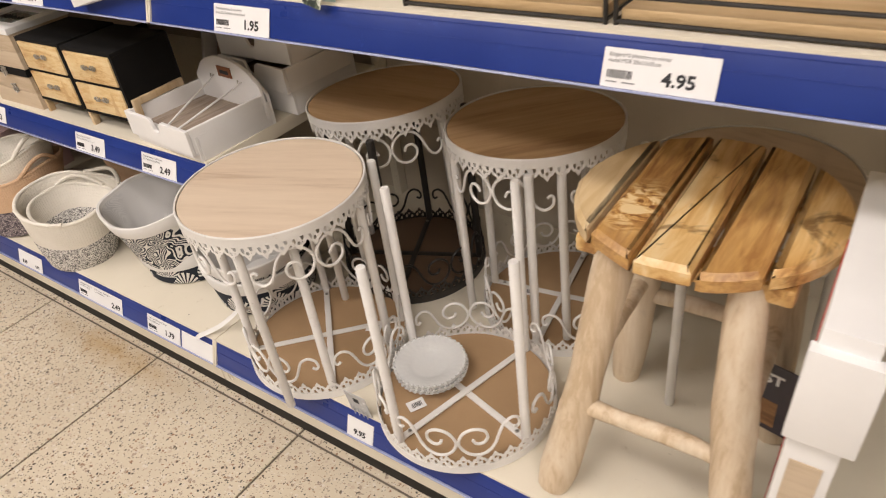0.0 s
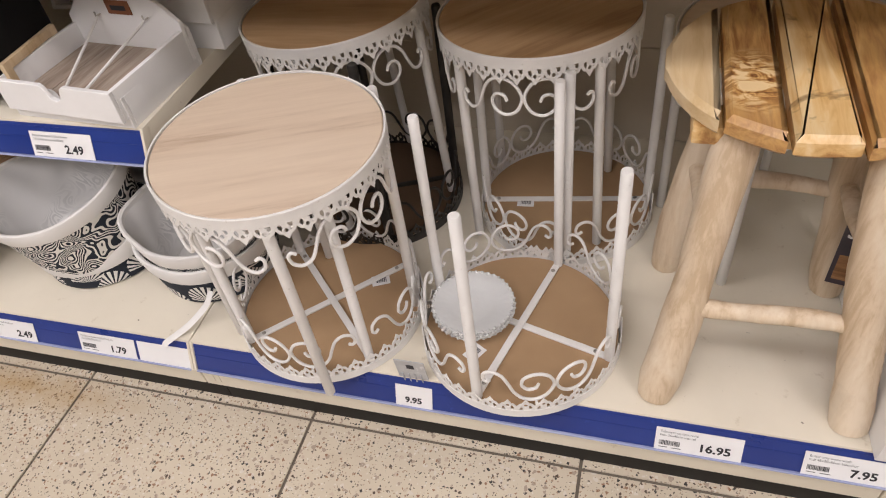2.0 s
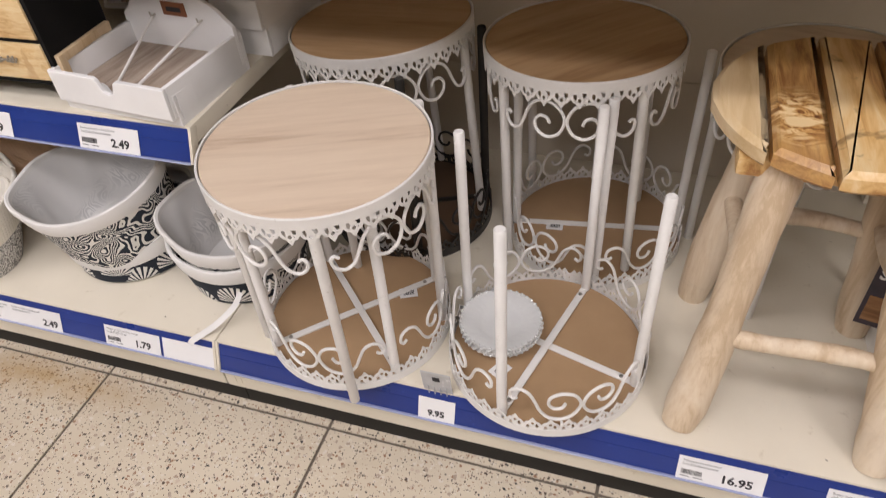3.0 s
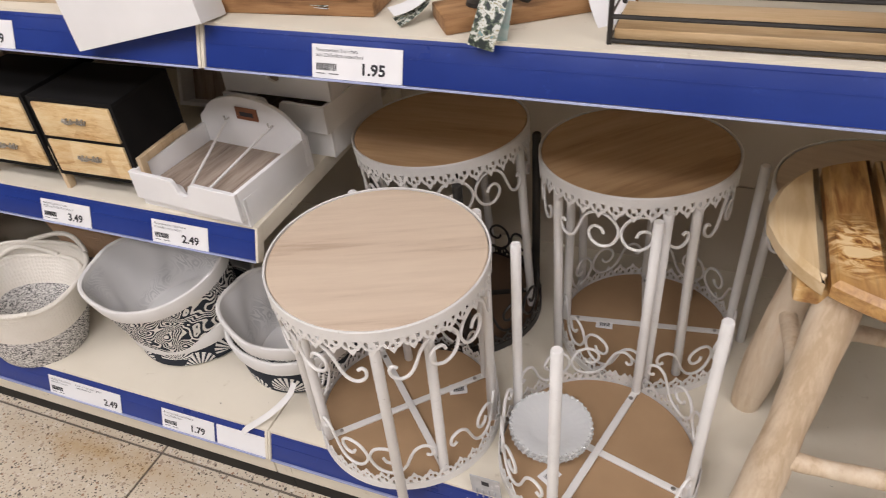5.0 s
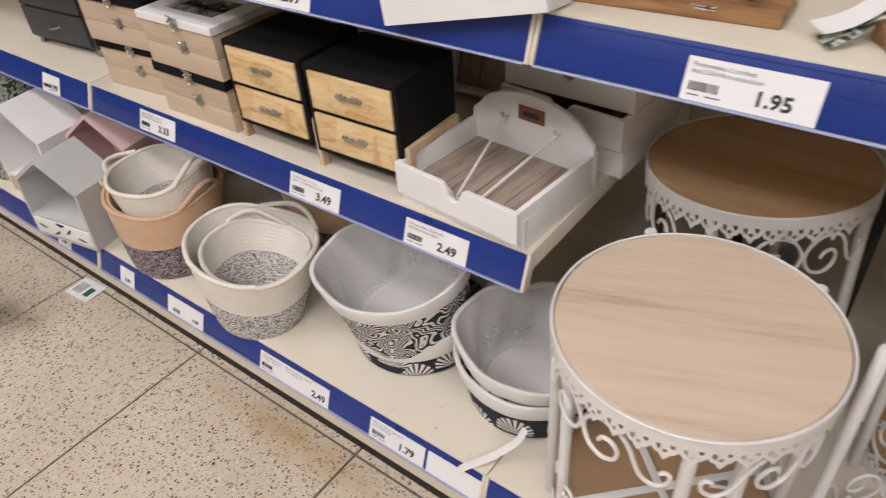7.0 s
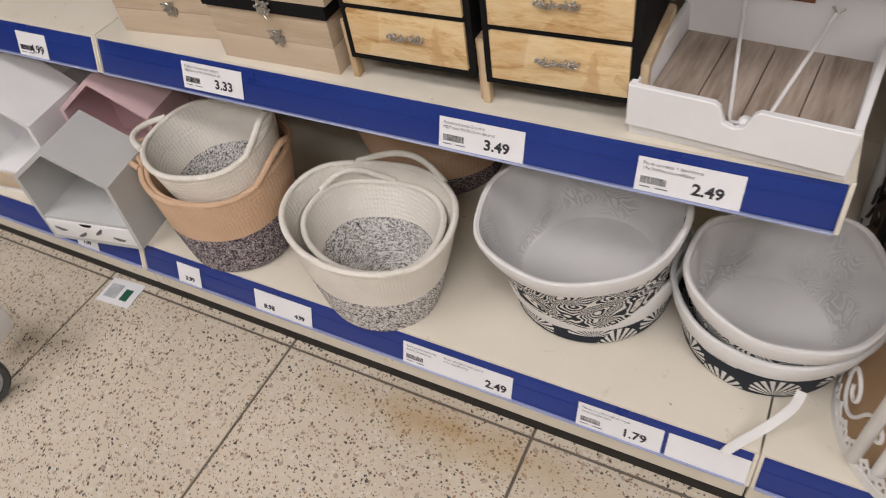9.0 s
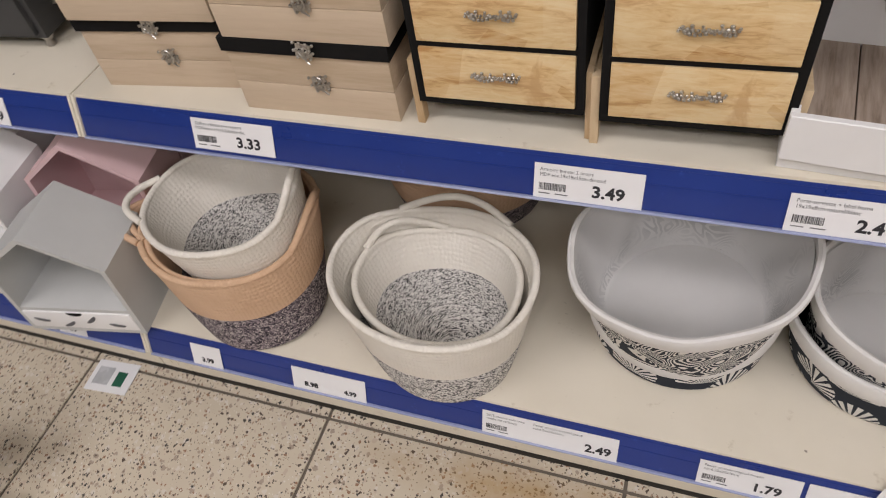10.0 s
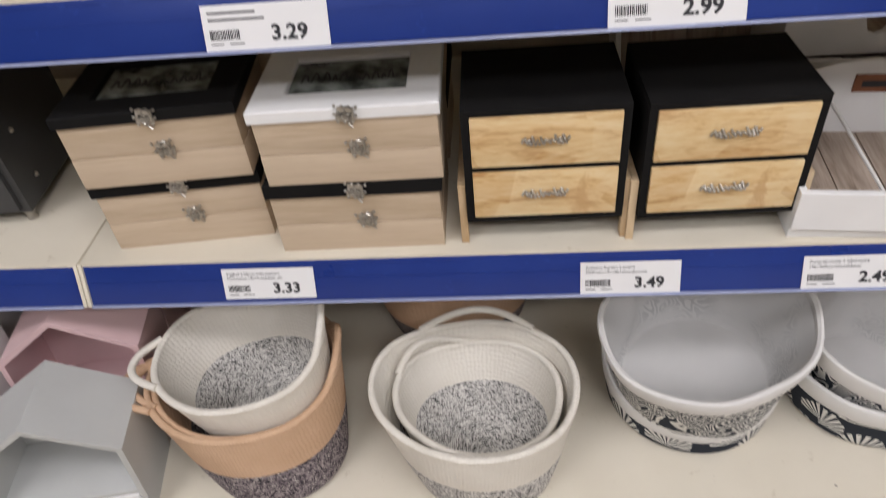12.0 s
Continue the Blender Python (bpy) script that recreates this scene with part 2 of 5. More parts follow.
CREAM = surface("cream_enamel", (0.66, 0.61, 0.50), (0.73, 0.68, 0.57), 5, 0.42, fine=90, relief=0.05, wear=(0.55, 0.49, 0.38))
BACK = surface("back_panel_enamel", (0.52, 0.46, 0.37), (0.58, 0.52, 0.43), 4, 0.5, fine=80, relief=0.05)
BLUE = surface("blue_plastic", (0.010, 0.030, 0.195), (0.014, 0.040, 0.235), 7, 0.30, fine=40, relief=0.03, wear=(0.025, 0.06, 0.30))
CLEAR_EDGE = surface("clear_plastic_lip", (0.30, 0.34, 0.55), (0.40, 0.44, 0.62), 9, 0.25)
BLACK_GAP = surface("black_plinth", (0.010, 0.009, 0.008), (0.02, 0.018, 0.015), 12, 0.7)
PAPER = surface("white_card", (0.78, 0.78, 0.79), (0.82, 0.82, 0.82), 10, 0.6, relief=0.03)
INK = surface("black_ink", (0.02, 0.02, 0.025), (0.035, 0.035, 0.04), 20, 0.7)
GREY_INK = surface("grey_ink", (0.09, 0.09, 0.10), (0.14, 0.14, 0.15), 20, 0.7)
BLACK_PAINT_GLOSS = 0.15
WHITE_METAL = surface("white_lacquered_iron", (0.74, 0.73, 0.71), (0.80, 0.79, 0.77), 25, 0.42, fine=160, relief=0.12, wear=(0.62, 0.60, 0.56))
BLACK_METAL = surface("black_lacquered_iron", (0.012, 0.011, 0.010), (0.03, 0.026, 0.023), 25, 0.4, fine=160, relief=0.12)
SILVER = surface("antique_nickel", (0.42, 0.40, 0.37), (0.60, 0.58, 0.54), 90, 0.32, 1.0, fine=300, relief=0.5)
SCREW = surface("zinc_screw", (0.35, 0.34, 0.32), (0.5, 0.49, 0.47), 90, 0.4, 1.0)
TOP_WOOD = wood("pale_veneer", [(0.50, 0.375, 0.27), (0.62, 0.495, 0.375), (0.66, 0.535, 0.41), (0.69, 0.565, 0.435)], (0.8, 9, 9), 0.5, 3.2, relief=0.04)
# darker, browner copy of the pale veneer: top-shelf shade put into the colour
SHADED_TOP = wood("shaded_veneer", [(0.36, 0.215, 0.105), (0.47, 0.30, 0.155), (0.52, 0.34, 0.185), (0.57, 0.385, 0.22)], (0.8, 9, 9), 0.5, 3.2, relief=0.04)
MDF = surface("brown_board", (0.34, 0.215, 0.115), (0.41, 0.27, 0.15), 9, 0.6, fine=260, relief=0.05)
DARK_BOARD = surface("dark_brown_board", (0.075, 0.045, 0.026), (0.11, 0.066, 0.038), 9, 0.6, fine=260, relief=0.05)
TEAK = wood("oiled_teak", [(0.36, 0.17, 0.05), (0.61, 0.36, 0.13), (0.72, 0.48, 0.21), (0.78, 0.585, 0.32)], (10, 1.1, 10), 0.36, 3.0, dist=1.4, knots=0.8)
TEAK_TONES = [(0.31, 0.135, 0.04), (0.58, 0.335, 0.115), (0.71, 0.465, 0.20), (0.78, 0.585, 0.32)]
TEAK_PALE = wood("sapwood_teak", [(0.60, 0.42, 0.21), (0.70, 0.53, 0.31), (0.76, 0.62, 0.41)], (10, 1.1, 10), 0.36, 3.0, dist=1.0)
TEAK_BURL = wood("burled_teak", TEAK_TONES, (10, 1.1, 10), 0.36, 3.0, dist=1.4, heart=-0.073)
TEAK_HEART = wood("heartwood_teak", TEAK_TONES, (10, 1.1, 10), 0.36, 3.0, dist=1.4, heart=0.069)
LOG = wood("peeled_teak_pole", [(0.53, 0.40, 0.26), (0.65, 0.52, 0.37), (0.70, 0.585, 0.44), (0.74, 0.63, 0.49)], (14, 14, 1.2), 0.6, 3.0, dist=0.7, knots=0.10)
PINE = wood("knotty_pine_front", [(0.46, 0.22, 0.065), (0.68, 0.455, 0.205), (0.76, 0.57, 0.305), (0.80, 0.64, 0.39)], (3.5, 10, 16), 0.5, 4.0, dist=2.2, knots=0.75, patches=0.34)
LEG_PINE = wood("raw_pine", [(0.50, 0.34, 0.18), (0.62, 0.46, 0.28), (0.68, 0.53, 0.34)], (10, 10, 2), 0.6)
BLACK_PAINT = surface("matt_black_paint", (0.006, 0.006, 0.0065), (0.011, 0.0105, 0.0105), 20, 0.8, fine=220, relief=0.15)
BLACK_PAINT.node_tree.nodes["Principled BSDF"].inputs["Specular IOR Level"].default_value = BLACK_PAINT_GLOSS
KRAFT_WOOD = wood("raw_paulownia", [(0.49, 0.38, 0.26), (0.565, 0.45, 0.325), (0.60, 0.485, 0.355)], (1.6, 12, 18), 0.65, 3.0, relief=0.05)
WHITE_PAINT = surface("white_paint", (0.80, 0.80, 0.80), (0.85, 0.85, 0.85), 12, 0.45, fine=120, relief=0.06)
GREY_WOOD = wood("grey_slat_wood", [(0.22, 0.165, 0.125), (0.36, 0.29, 0.235), (0.46, 0.385, 0.32)], (18, 1.5, 18), 0.6, 4.0)
LEATHER = surface("brown_leather_label", (0.20, 0.07, 0.03), (0.26, 0.10, 0.045), 30, 0.6, fine=300, relief=0.3)
GREY_PAINT = surface("pale_grey_paint", (0.50, 0.51, 0.50), (0.55, 0.56, 0.55), 10, 0.55, relief=0.05)
PINK_PAINT = surface("pale_pink_paint", (0.70, 0.49, 0.50), (0.74, 0.53, 0.54), 10, 0.55, relief=0.05)
DARK_GREY = surface("charcoal_paint", (0.035, 0.036, 0.038), (0.055, 0.056, 0.058), 10, 0.5, relief=0.08)
CREAM_ROPE = rope("cream_cotton_cord", (0.73, 0.69, 0.61), (0.80, 0.765, 0.69))
PEACH_ROPE = rope("peach_cotton_cord", (0.57, 0.375, 0.235), (0.65, 0.445, 0.295))
FLECK = [(0.0, (0.035, 0.035, 0.035)), (0.24, (0.22, 0.21, 0.20)), (0.36, (0.58, 0.56, 0.53)), (0.62, (0.75, 0.73, 0.69))]
FLECK_DARK = [(0.0, (0.03, 0.025, 0.035)), (0.38, (0.16, 0.13, 0.15)), (0.62, (0.33, 0.28, 0.29)), (0.86, (0.55, 0.50, 0.47))]
GREY_ROPE = rope("black_white_heather_cord", None, None, FLECK)
PURPLE_ROPE = rope("dark_heather_cord", None, None, FLECK_DARK)
CANVAS = surface("white_canvas", (0.70, 0.69, 0.67), (0.76, 0.75, 0.73), 14, 0.9, fine=500, relief=0.3)
LINING = print_cloth("grey_print_through_lining", "lining")
PLAIN_LINING = surface("grey_coated_lining", (0.62, 0.615, 0.605), (0.67, 0.665, 0.655), 11, 0.85, fine=22, relief=0.5)
WAVES = print_cloth("wave_print_canvas", "waves")
FANS = print_cloth("palm_fan_print_canvas", "fans")
FLOOR_MAT = terrazzo("terrazzo")
JOINT = surface("dark_grout", (0.13, 0.11, 0.085), (0.18, 0.15, 0.12), 20, 0.85)
# ceiling and walls are kept dark so that they bounce less fill
CEIL = surface("ceiling_tile", (0.50, 0.50, 0.49), (0.56, 0.56, 0.55), 2, 0.8)
DARK_WALL = surface("bounce_cutting_wall", (0.20, 0.19, 0.175), (0.27, 0.255, 0.235), 1, 0.7)
RUST_WOOD = wood("burnt_edge_wood", [(0.16, 0.07, 0.025), (0.34, 0.18, 0.075), (0.45, 0.26, 0.12)], (1.5, 14, 14), 0.55, 3.0)
RACK_WOOD = wood("pale_rack_wood", [(0.44, 0.29, 0.14), (0.56, 0.40, 0.22), (0.62, 0.46, 0.28)], (1.5, 16, 16), 0.55, 3.0)
RED = surface("red_print", (0.55, 0.03, 0.02), (0.62, 0.045, 0.03), 12, 0.5)
TYRE = surface("grey_rubber", (0.045, 0.045, 0.047), (0.07, 0.07, 0.072), 30, 0.7)
HUB = surface("grey_plastic_hub", (0.25, 0.25, 0.25), (0.32, 0.32, 0.32), 20, 0.5)
NAVY_CARD = surface("dark_print_card", (0.02, 0.018, 0.03), (0.05, 0.035, 0.05), 30, 0.4)
GREEN_INK = surface("green_print", (0.01, 0.09, 0.05), (0.02, 0.12, 0.07), 30, 0.6)
TEAL_CARD = surface("teal_leaf_card", (0.20, 0.36, 0.34), (0.55, 0.58, 0.55), 60, 0.5)
LEAF_CARD, _nt, _b = base("leaf_print_board", 0.5)
_nt.links.new(ramp(_nt, noise_tex(_nt, coords(_nt), 120, 4), [(0.0, (0.02, 0.03, 0.028)), (0.44, (0.12, 0.15, 0.10)), (0.50, (0.62, 0.63, 0.58)), (0.58, (0.34, 0.32, 0.20)), (0.63, (0.16, 0.30, 0.32))], "CONSTANT"), _b.inputs["Base Color"])
GREY_FILM = surface("grey_blister_card", (0.42, 0.43, 0.44), (0.55, 0.56, 0.57), 30, 0.25)

GLASS, _nt, _b = base("pressed_glass", 0.10, 0.0, (0.95, 0.97, 0.97))
_b.inputs["Transmission Weight"].default_value = 0.38
_b.inputs["IOR"].default_value = 1.45
bump(_nt, _b, noise_tex(_nt, coords(_nt), 90, 3), 0.25, 0.002)
PANE, _nt, _b = base("box_lid_glass", 0.05, 0.0, (0.30, 0.34, 0.32))
_b.inputs["Specular IOR Level"].default_value = 0.7
_nt.links.new(ramp(_nt, noise_tex(_nt, coords(_nt), 40, 4), [(0.35, (0.05, 0.055, 0.05)), (0.65, (0.30, 0.33, 0.31))]), _b.inputs["Base Color"])
LIT, _nt, _b = base("lit_tube", 0.5)
_b.inputs["Emission Color"].default_value = (1.0, 0.955, 0.91, 1)
_b.inputs["Emission Strength"].default_value = 6.0


# ---- mesh helpers ----
def bm_box(bm, lo, hi, m=None, bevel=0.0):
    xs = [bm.verts.new((x, y, z)) for x in (lo[0], hi[0]) for y in (lo[1], hi[1]) for z in (lo[2], hi[2])]
    fs = [bm.faces.new([xs[i] for i in f]) for f in ((0, 1, 3, 2), (4, 6, 7, 5), (0, 4, 5, 1), (2, 3, 7, 6), (0, 2, 6, 4), (1, 5, 7, 3))]
    vs = xs
    if bevel:
        es = {e for f in fs for e in f.edges}
        out = bmesh.ops.bevel(bm, geom=list(es), offset=bevel, segments=2, profile=0.6, affect="EDGES")
        vs = list({v for f in out["faces"] for v in f.verts} | {v for v in xs if v.is_valid})
    if m is not None:
        bmesh.ops.transform(bm, matrix=m, verts=vs)
    return bm


def bm_lathe(bm, prof, n=48, sx=1.0, sy=1.0, warp=None):
    rings = []
    for r, z in prof:
        ring = []
        for k in range(n):
            a = 2 * math.pi * k / n
            p = Vector((r * sx * math.cos(a), r * sy * math.sin(a), z))
            ring.append(bm.verts.new(warp(p, a) if warp else p))
        rings.append(ring)
    for a, b in zip(rings, rings[1:]):
        for k in range(n):
            j = (k + 1) % n
            bm.faces.new((a[k], a[j], b[j], b[k]))
    return rings


def cap(bm, ring, flip=False):
    bm.faces.new(ring if flip else ring[::-1])


def smooth_line(pts, steps=5, closed=False):
    pts = [Vector(p) for p in pts]
    n = len(pts)
    out = []
    for i in range(n if closed else n - 1):
        if closed:
            p0, p1, p2, p3 = (pts[(i + k) % n] for k in (-1, 0, 1, 2))
        else:
            p0, p1, p2, p3 = pts[max(i - 1, 0)], pts[i], pts[i + 1], pts[min(i + 2, n - 1)]
        for s in range(steps):
            t = s / steps
            out.append(0.5 * ((2 * p1) + (p2 - p0) * t + (2 * p0 - 5 * p1 + 4 * p2 - p3) * t * t + (3 * p1 - p0 - 3 * p2 + p3) * t ** 3))
    if not closed:
        out.append(pts[-1])
    return out


def bm_tube(bm, pts, r, n=8, closed=False, flat=1.0):
    pts = [Vector(p) for p in pts]
    count = len(pts)
    rad = r if hasattr(r, "__len__") else [r] * count
    t0 = (pts[1] - pts[0]).normalized()
    up = Vector((0, 0, 1)) if abs(t0.z) < 0.9 else Vector((1, 0, 0))
    nrm = (up - t0 * up.dot(t0)).normalized()
    rings = []
    for i in range(count):
        a = pts[(i - 1) % count] if closed or i else pts[0]
        b = pts[(i + 1) % count] if closed or i < count - 1 else pts[-1]
        t = (b - a).normalized()
        nrm = (nrm - t * nrm.dot(t)).normalized()
        bi = t.cross(nrm)
        rings.append([bm.verts.new(pts[i] + rad[i] * (math.cos(2 * math.pi * k / n) * nrm * flat + math.sin(2 * math.pi * k / n) * bi)) for k in range(n)])
    pairs = list(zip(rings, rings[1:])) + ([(rings[-1], rings[0])] if closed else [])
    for a, b in pairs:
        for k in range(n):
            j = (k + 1) % n
            bm.faces.new((a[k], a[j], b[j], b[k]))
    if not closed:
        bm.faces.new(rings[0][::-1])
        bm.faces.new(rings[-1])
    return bm


def bm_prism(bm, poly, y0, y1, bevel=0.0, m=None):
    """A flat outline in x and z, given thickness along y."""
    a = [bm.verts.new((x, y0, z)) for x, z in poly]
    b = [bm.verts.new((x, y1, z)) for x, z in poly]
    n = len(poly)
    fs = [bm.faces.new(a), bm.faces.new(b[::-1])]
    for k in range(n):
        j = (k + 1) % n
        fs.append(bm.faces.new((a[j], a[k], b[k], b[j])))
    bmesh.ops.recalc_face_normals(bm, faces=fs)
    vs = a + b
    if bevel:
        es = list(fs[0].edges) + list(fs[1].edges)
        out = bmesh.ops.bevel(bm, geom=es, offset=bevel, segments=1, affect="EDGES")
        vs = list({v for f in out["faces"] for v in f.verts} | {v for v in vs if v.is_valid})
    if m is not None:
        bmesh.ops.transform(bm, matrix=m, verts=vs)
    return bm


def bm_frame(bm, lo, hi, f, bevel=0.001):
    """A flat rectangular frame, rails f wide, in one piece."""
    def loop(i, z):
        return [bm.verts.new((x, y, z)) for x, y in ((lo[0] + i, lo[1] + i), (hi[0] - i, lo[1] + i), (hi[0] - i, hi[1] - i), (lo[0] + i, hi[1] - i))]
    rings = [loop(0, lo[2]), loop(0, hi[2] - bevel), loop(bevel, hi[2]), loop(f - bevel, hi[2]), loop(f, hi[2] - bevel), loop(f, lo[2])]
    for a, b in zip(rings, rings[1:] + rings[:1]):
        for k in range(4):
            j = (k + 1) % 4
            bm.faces.new((a[k], a[j], b[j], b[k]))
    return bm


def mesh_of(name, bm, material, smooth=True):
    bmesh.ops.recalc_face_normals(bm, faces=bm.faces)
    me = bpy.data.meshes.new(name)
    bm.to_mesh(me)
    bm.free()
    me.materials.append(material)
    if smooth:
        for p in me.polygons:
            p.use_smooth = True
        me.set_sharp_from_angle(angle=radians(38))
    return me


def part(name, bm, material, parent, label="", smooth=True):
    ob = new(name, mesh_of(name, bm, material, smooth))
    ob.parent = parent
    if label:
        tagged(ob, label)
    return ob


def thing(name, m, label, category, group="", kind=""):
    ob = new(name)
    ob.empty_display_size = 0.05
    ob.matrix_basis = m
    return tagged(ob, label, category, group, kind)


def setting(name, bm, material, label="", smooth=False):
    ob = new(name, mesh_of(name, bm, material, smooth))
    return tagged(ob, label or name.replace("_", " "), "", "", "structure")


def box_part(name, lo, hi, material, parent, bevel=0.0015, label="", m=None):
    return part(name, bm_box(bmesh.new(), lo, hi, m, bevel), material, parent, label)


def words(name, text, size, place, material, parent, align="LEFT", squeeze=1.0, bold=0.0):
    """Flat lettering in the plane x, z that faces -y."""
    cu = bpy.data.curves.new(name, "FONT")
    cu.body, cu.size, cu.align_x, cu.resolution_u, cu.offset = text, size, align, 2, bold
    tmp = bpy.data.objects.new(name, cu)
    scene.collection.objects.link(tmp)
    bpy.context.view_layer.update()
    me = bpy.data.meshes.new_from_object(tmp.evaluated_get(bpy.context.evaluated_depsgraph_get()))
    bpy.data.objects.remove(tmp)
    me.materials.clear()
    me.materials.append(material)
    ob = new(name, me)
    ob.parent = parent
    ob.matrix_basis = pose(*place, 90, 0, 0) @ Matrix.Diagonal((squeeze, 1, 1, 1))
    return ob


# ---- the setting ----
Z_LOW, Z_MID, Z_TOP = 0.205, 0.565, 0.899
Y_LOW, Y_MID = 0.002, 0.127
Y_BACK = 0.68
BAY = 1.1
SLANT = 20

bm = bmesh.new()
bm_box(bm, (-7, -6, -0.03), (7, 4, -0.004))
floor = setting("floor", bm, JOINT, "cream speckled terrazzo tile floor with dark joints")
bm = bmesh.new()
bm_box(bm, (-7, -6, 3.2), (7, 4, 3.3))
setting("ceiling", bm, CEIL, "unseen store ceiling, greyed to cut bounced light")
bm = bmesh.new()
bm_box(bm, (-7, 0.516, -0.0038), (7, 4, 0.0))
setting("floor_behind", bm, FLOOR_MAT, "terrazzo floor behind the shelving")
# unseen closing walls, dark and close to hold down the fill light
for nm, lo, hi in (("wall_south", (-7, -3.2, 0), (7, -3.1, 3.2)), ("wall_north", (-7, 4, 0), (7, 4.1, 3.2)), ("wall_west", (-7.1, -3.1, 0), (-7, 4, 3.2)), ("wall_east", (7, -3.1, 0), (7.1, 4, 3.2))):
    bm = bmesh.new()
    bm_box(bm, lo, hi)
    setting(nm, bm, DARK_WALL, "unseen dark wall added to cut bounced light")

# ceiling lamps: long tube rows over the aisle
for k, (x, y) in enumerate([(-2.2, -1.25), (0.2, -1.25), (2.6, -1.25), (-2.2, -2.35), (0.2, -2.35), (2.6, -2.35)]):
    lamp = thing("ceiling_light", pose(x, y, 3.17), "white ceiling tube light, switched on", "lamp", "ceiling lights")
    box_part("housing", (-0.78, -0.12, -0.03), (0.78, 0.12, 0.03), WHITE_PAINT, lamp, 0.004)
    box_part("tube_cover", (-0.75, -0.09, -0.045), (0.75, 0.09, -0.031), LIT, lamp, 0.003, "glowing warm white cover")
    data = bpy.data.lights.new("tube_light", "AREA")
    data.shape, data.size, data.size_y, data.energy, data.color = "RECTANGLE", 1.5, 0.6, LAMP_W * (0.72 if y > -2 else 0.92), (1.0, 0.955, 0.91)
    ob = new("tube_light", data)
    ob.parent = lamp
    ob.matrix_basis = pose(0, 0, -0.06)


def shelf_bay(index, x0, levels):
    """One bay of shop shelving: base, plinth, back panel, uprights and its shelves with their price rails."""
    x1 = x0 + BAY
    bm = bmesh.new()
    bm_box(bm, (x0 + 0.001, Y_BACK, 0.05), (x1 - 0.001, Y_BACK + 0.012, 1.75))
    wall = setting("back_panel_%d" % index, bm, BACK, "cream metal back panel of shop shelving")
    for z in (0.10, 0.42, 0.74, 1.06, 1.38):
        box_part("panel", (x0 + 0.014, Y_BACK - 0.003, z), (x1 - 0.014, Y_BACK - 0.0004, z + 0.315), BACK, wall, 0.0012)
    bm = bmesh.new()
    bm_box(bm, (x0 - 0.012, Y_BACK - 0.03, 0.05), (x0 + 0.012, Y_BACK - 0.002, 1.75), None, 0.002)
    for i in range(30):
        z = 0.24 + 0.05 * i
        bm_box(bm, (x0 - 0.006, Y_BACK - 0.0312, z), (x0 - 0.003, Y_BACK - 0.0302, z + 0.022))
        bm_box(bm, (x0 + 0.003, Y_BACK - 0.0312, z), (x0 + 0.006, Y_BACK - 0.0302, z + 0.022))
    setting("upright_%d" % index, bm, CREAM, "slotted cream shelving upright")
    bm = bmesh.new()
    bm_box(bm, (x0 + 0.001, 0.030, -0.003), (x1 - 0.001, 0.06, 0.115))
    setting("plinth_%d" % index, bm, BLACK_GAP, "black recessed plinth")
    bm = bmesh.new()
    bm_box(bm, (x0 + 0.0015, -0.004, 0.096), (x1 - 0.0015, 0.012, 0.154), None, 0.002)
    for dx in (0.02, 0.032):
        bm_box(bm, (x0 + dx, -0.0055, 0.11), (x0 + dx + 0.004, -0.0042, 0.135))
    setting("base_front_%d" % index, bm, CREAM, "cream base panel with slots")
    for name, y, z, depth in levels:
        shelf_board(name, x0, x1, y, z, depth)


def shelf_board(name, x0, x1, y, z, depth):
    shelf = thing(name, pose(x0, y, z), "cream metal shelf with a blue price rail", "shelf", "", "structure")
    w = x1 - x0
    bm = bmesh.new()
    bm_box(bm, (0.0012, 0.006, -0.032), (w - 0.0012, depth, 0.0), None, 0.002)
    part("shelf_board", bm, CREAM, shelf)
    m = Matrix.Translation((0, 0.006, -0.004)) @ Matrix.Rotation(radians(-SLANT), 4, "X")
    bm = bmesh.new()
    bm_box(bm, (0.006, 0.0, -0.054), (w - 0.006, 0.004, 0.0), m, 0.0008)
    for zz in (-0.006, -0.024):
        bm_box(bm, (0.006, -0.0006, zz), (w - 0.006, 0.001, zz + 0.0012), m)
    part("price_rail", bm, BLUE, shelf, "blue plastic price rail")
    bm = bmesh.new()
    bm_box(bm, (0.006, -0.004, -0.0575), (w - 0.006, 0.003, -0.0545), m, 0.0008)
    part("rail_lip", bm, CLEAR_EDGE, shelf, "clear plastic lip")
    for a in (0.0005, w - 0.0058):
        bm = bmesh.new()
        bm_box(bm, (a, -0.003, -0.056), (a + 0.0053, 0.014, 0.004), m, 0.0012)
        part("end_cap", bm, CREAM, shelf, "cream end cap")
    return shelf


for i, x0 in enumerate((-3.3, -2.2, -1.1, 0.0, 1.1, 2.2)):
    levels = [("shelf_low_%d" % (i + 1), Y_LOW, Z_LOW, Y_BACK - Y_LOW), ("shelf_top_%d" % (i + 1), Y_MID + 0.004, Z_TOP, Y_BACK - Y_MID - 0.03)]
    if x0 < -0.5 or x0 > 2.0:
        levels.append(("shelf_mid_%d" % (i + 1), Y_MID, Z_MID, Y_BACK - Y_MID - 0.03))
    shelf_bay(i + 1, x0, levels)


# ---- scroll stools ----
STOOL_H, STOOL_R = 0.385, 0.160


def on_rim(u, v, r):
    """A place on the stool's round side: u along it, v up from the tabletop."""
    a = u / STOOL_R
    v = v + 0.003
    return Vector((r * math.cos(a), r * math.sin(a), STOOL_H + v))


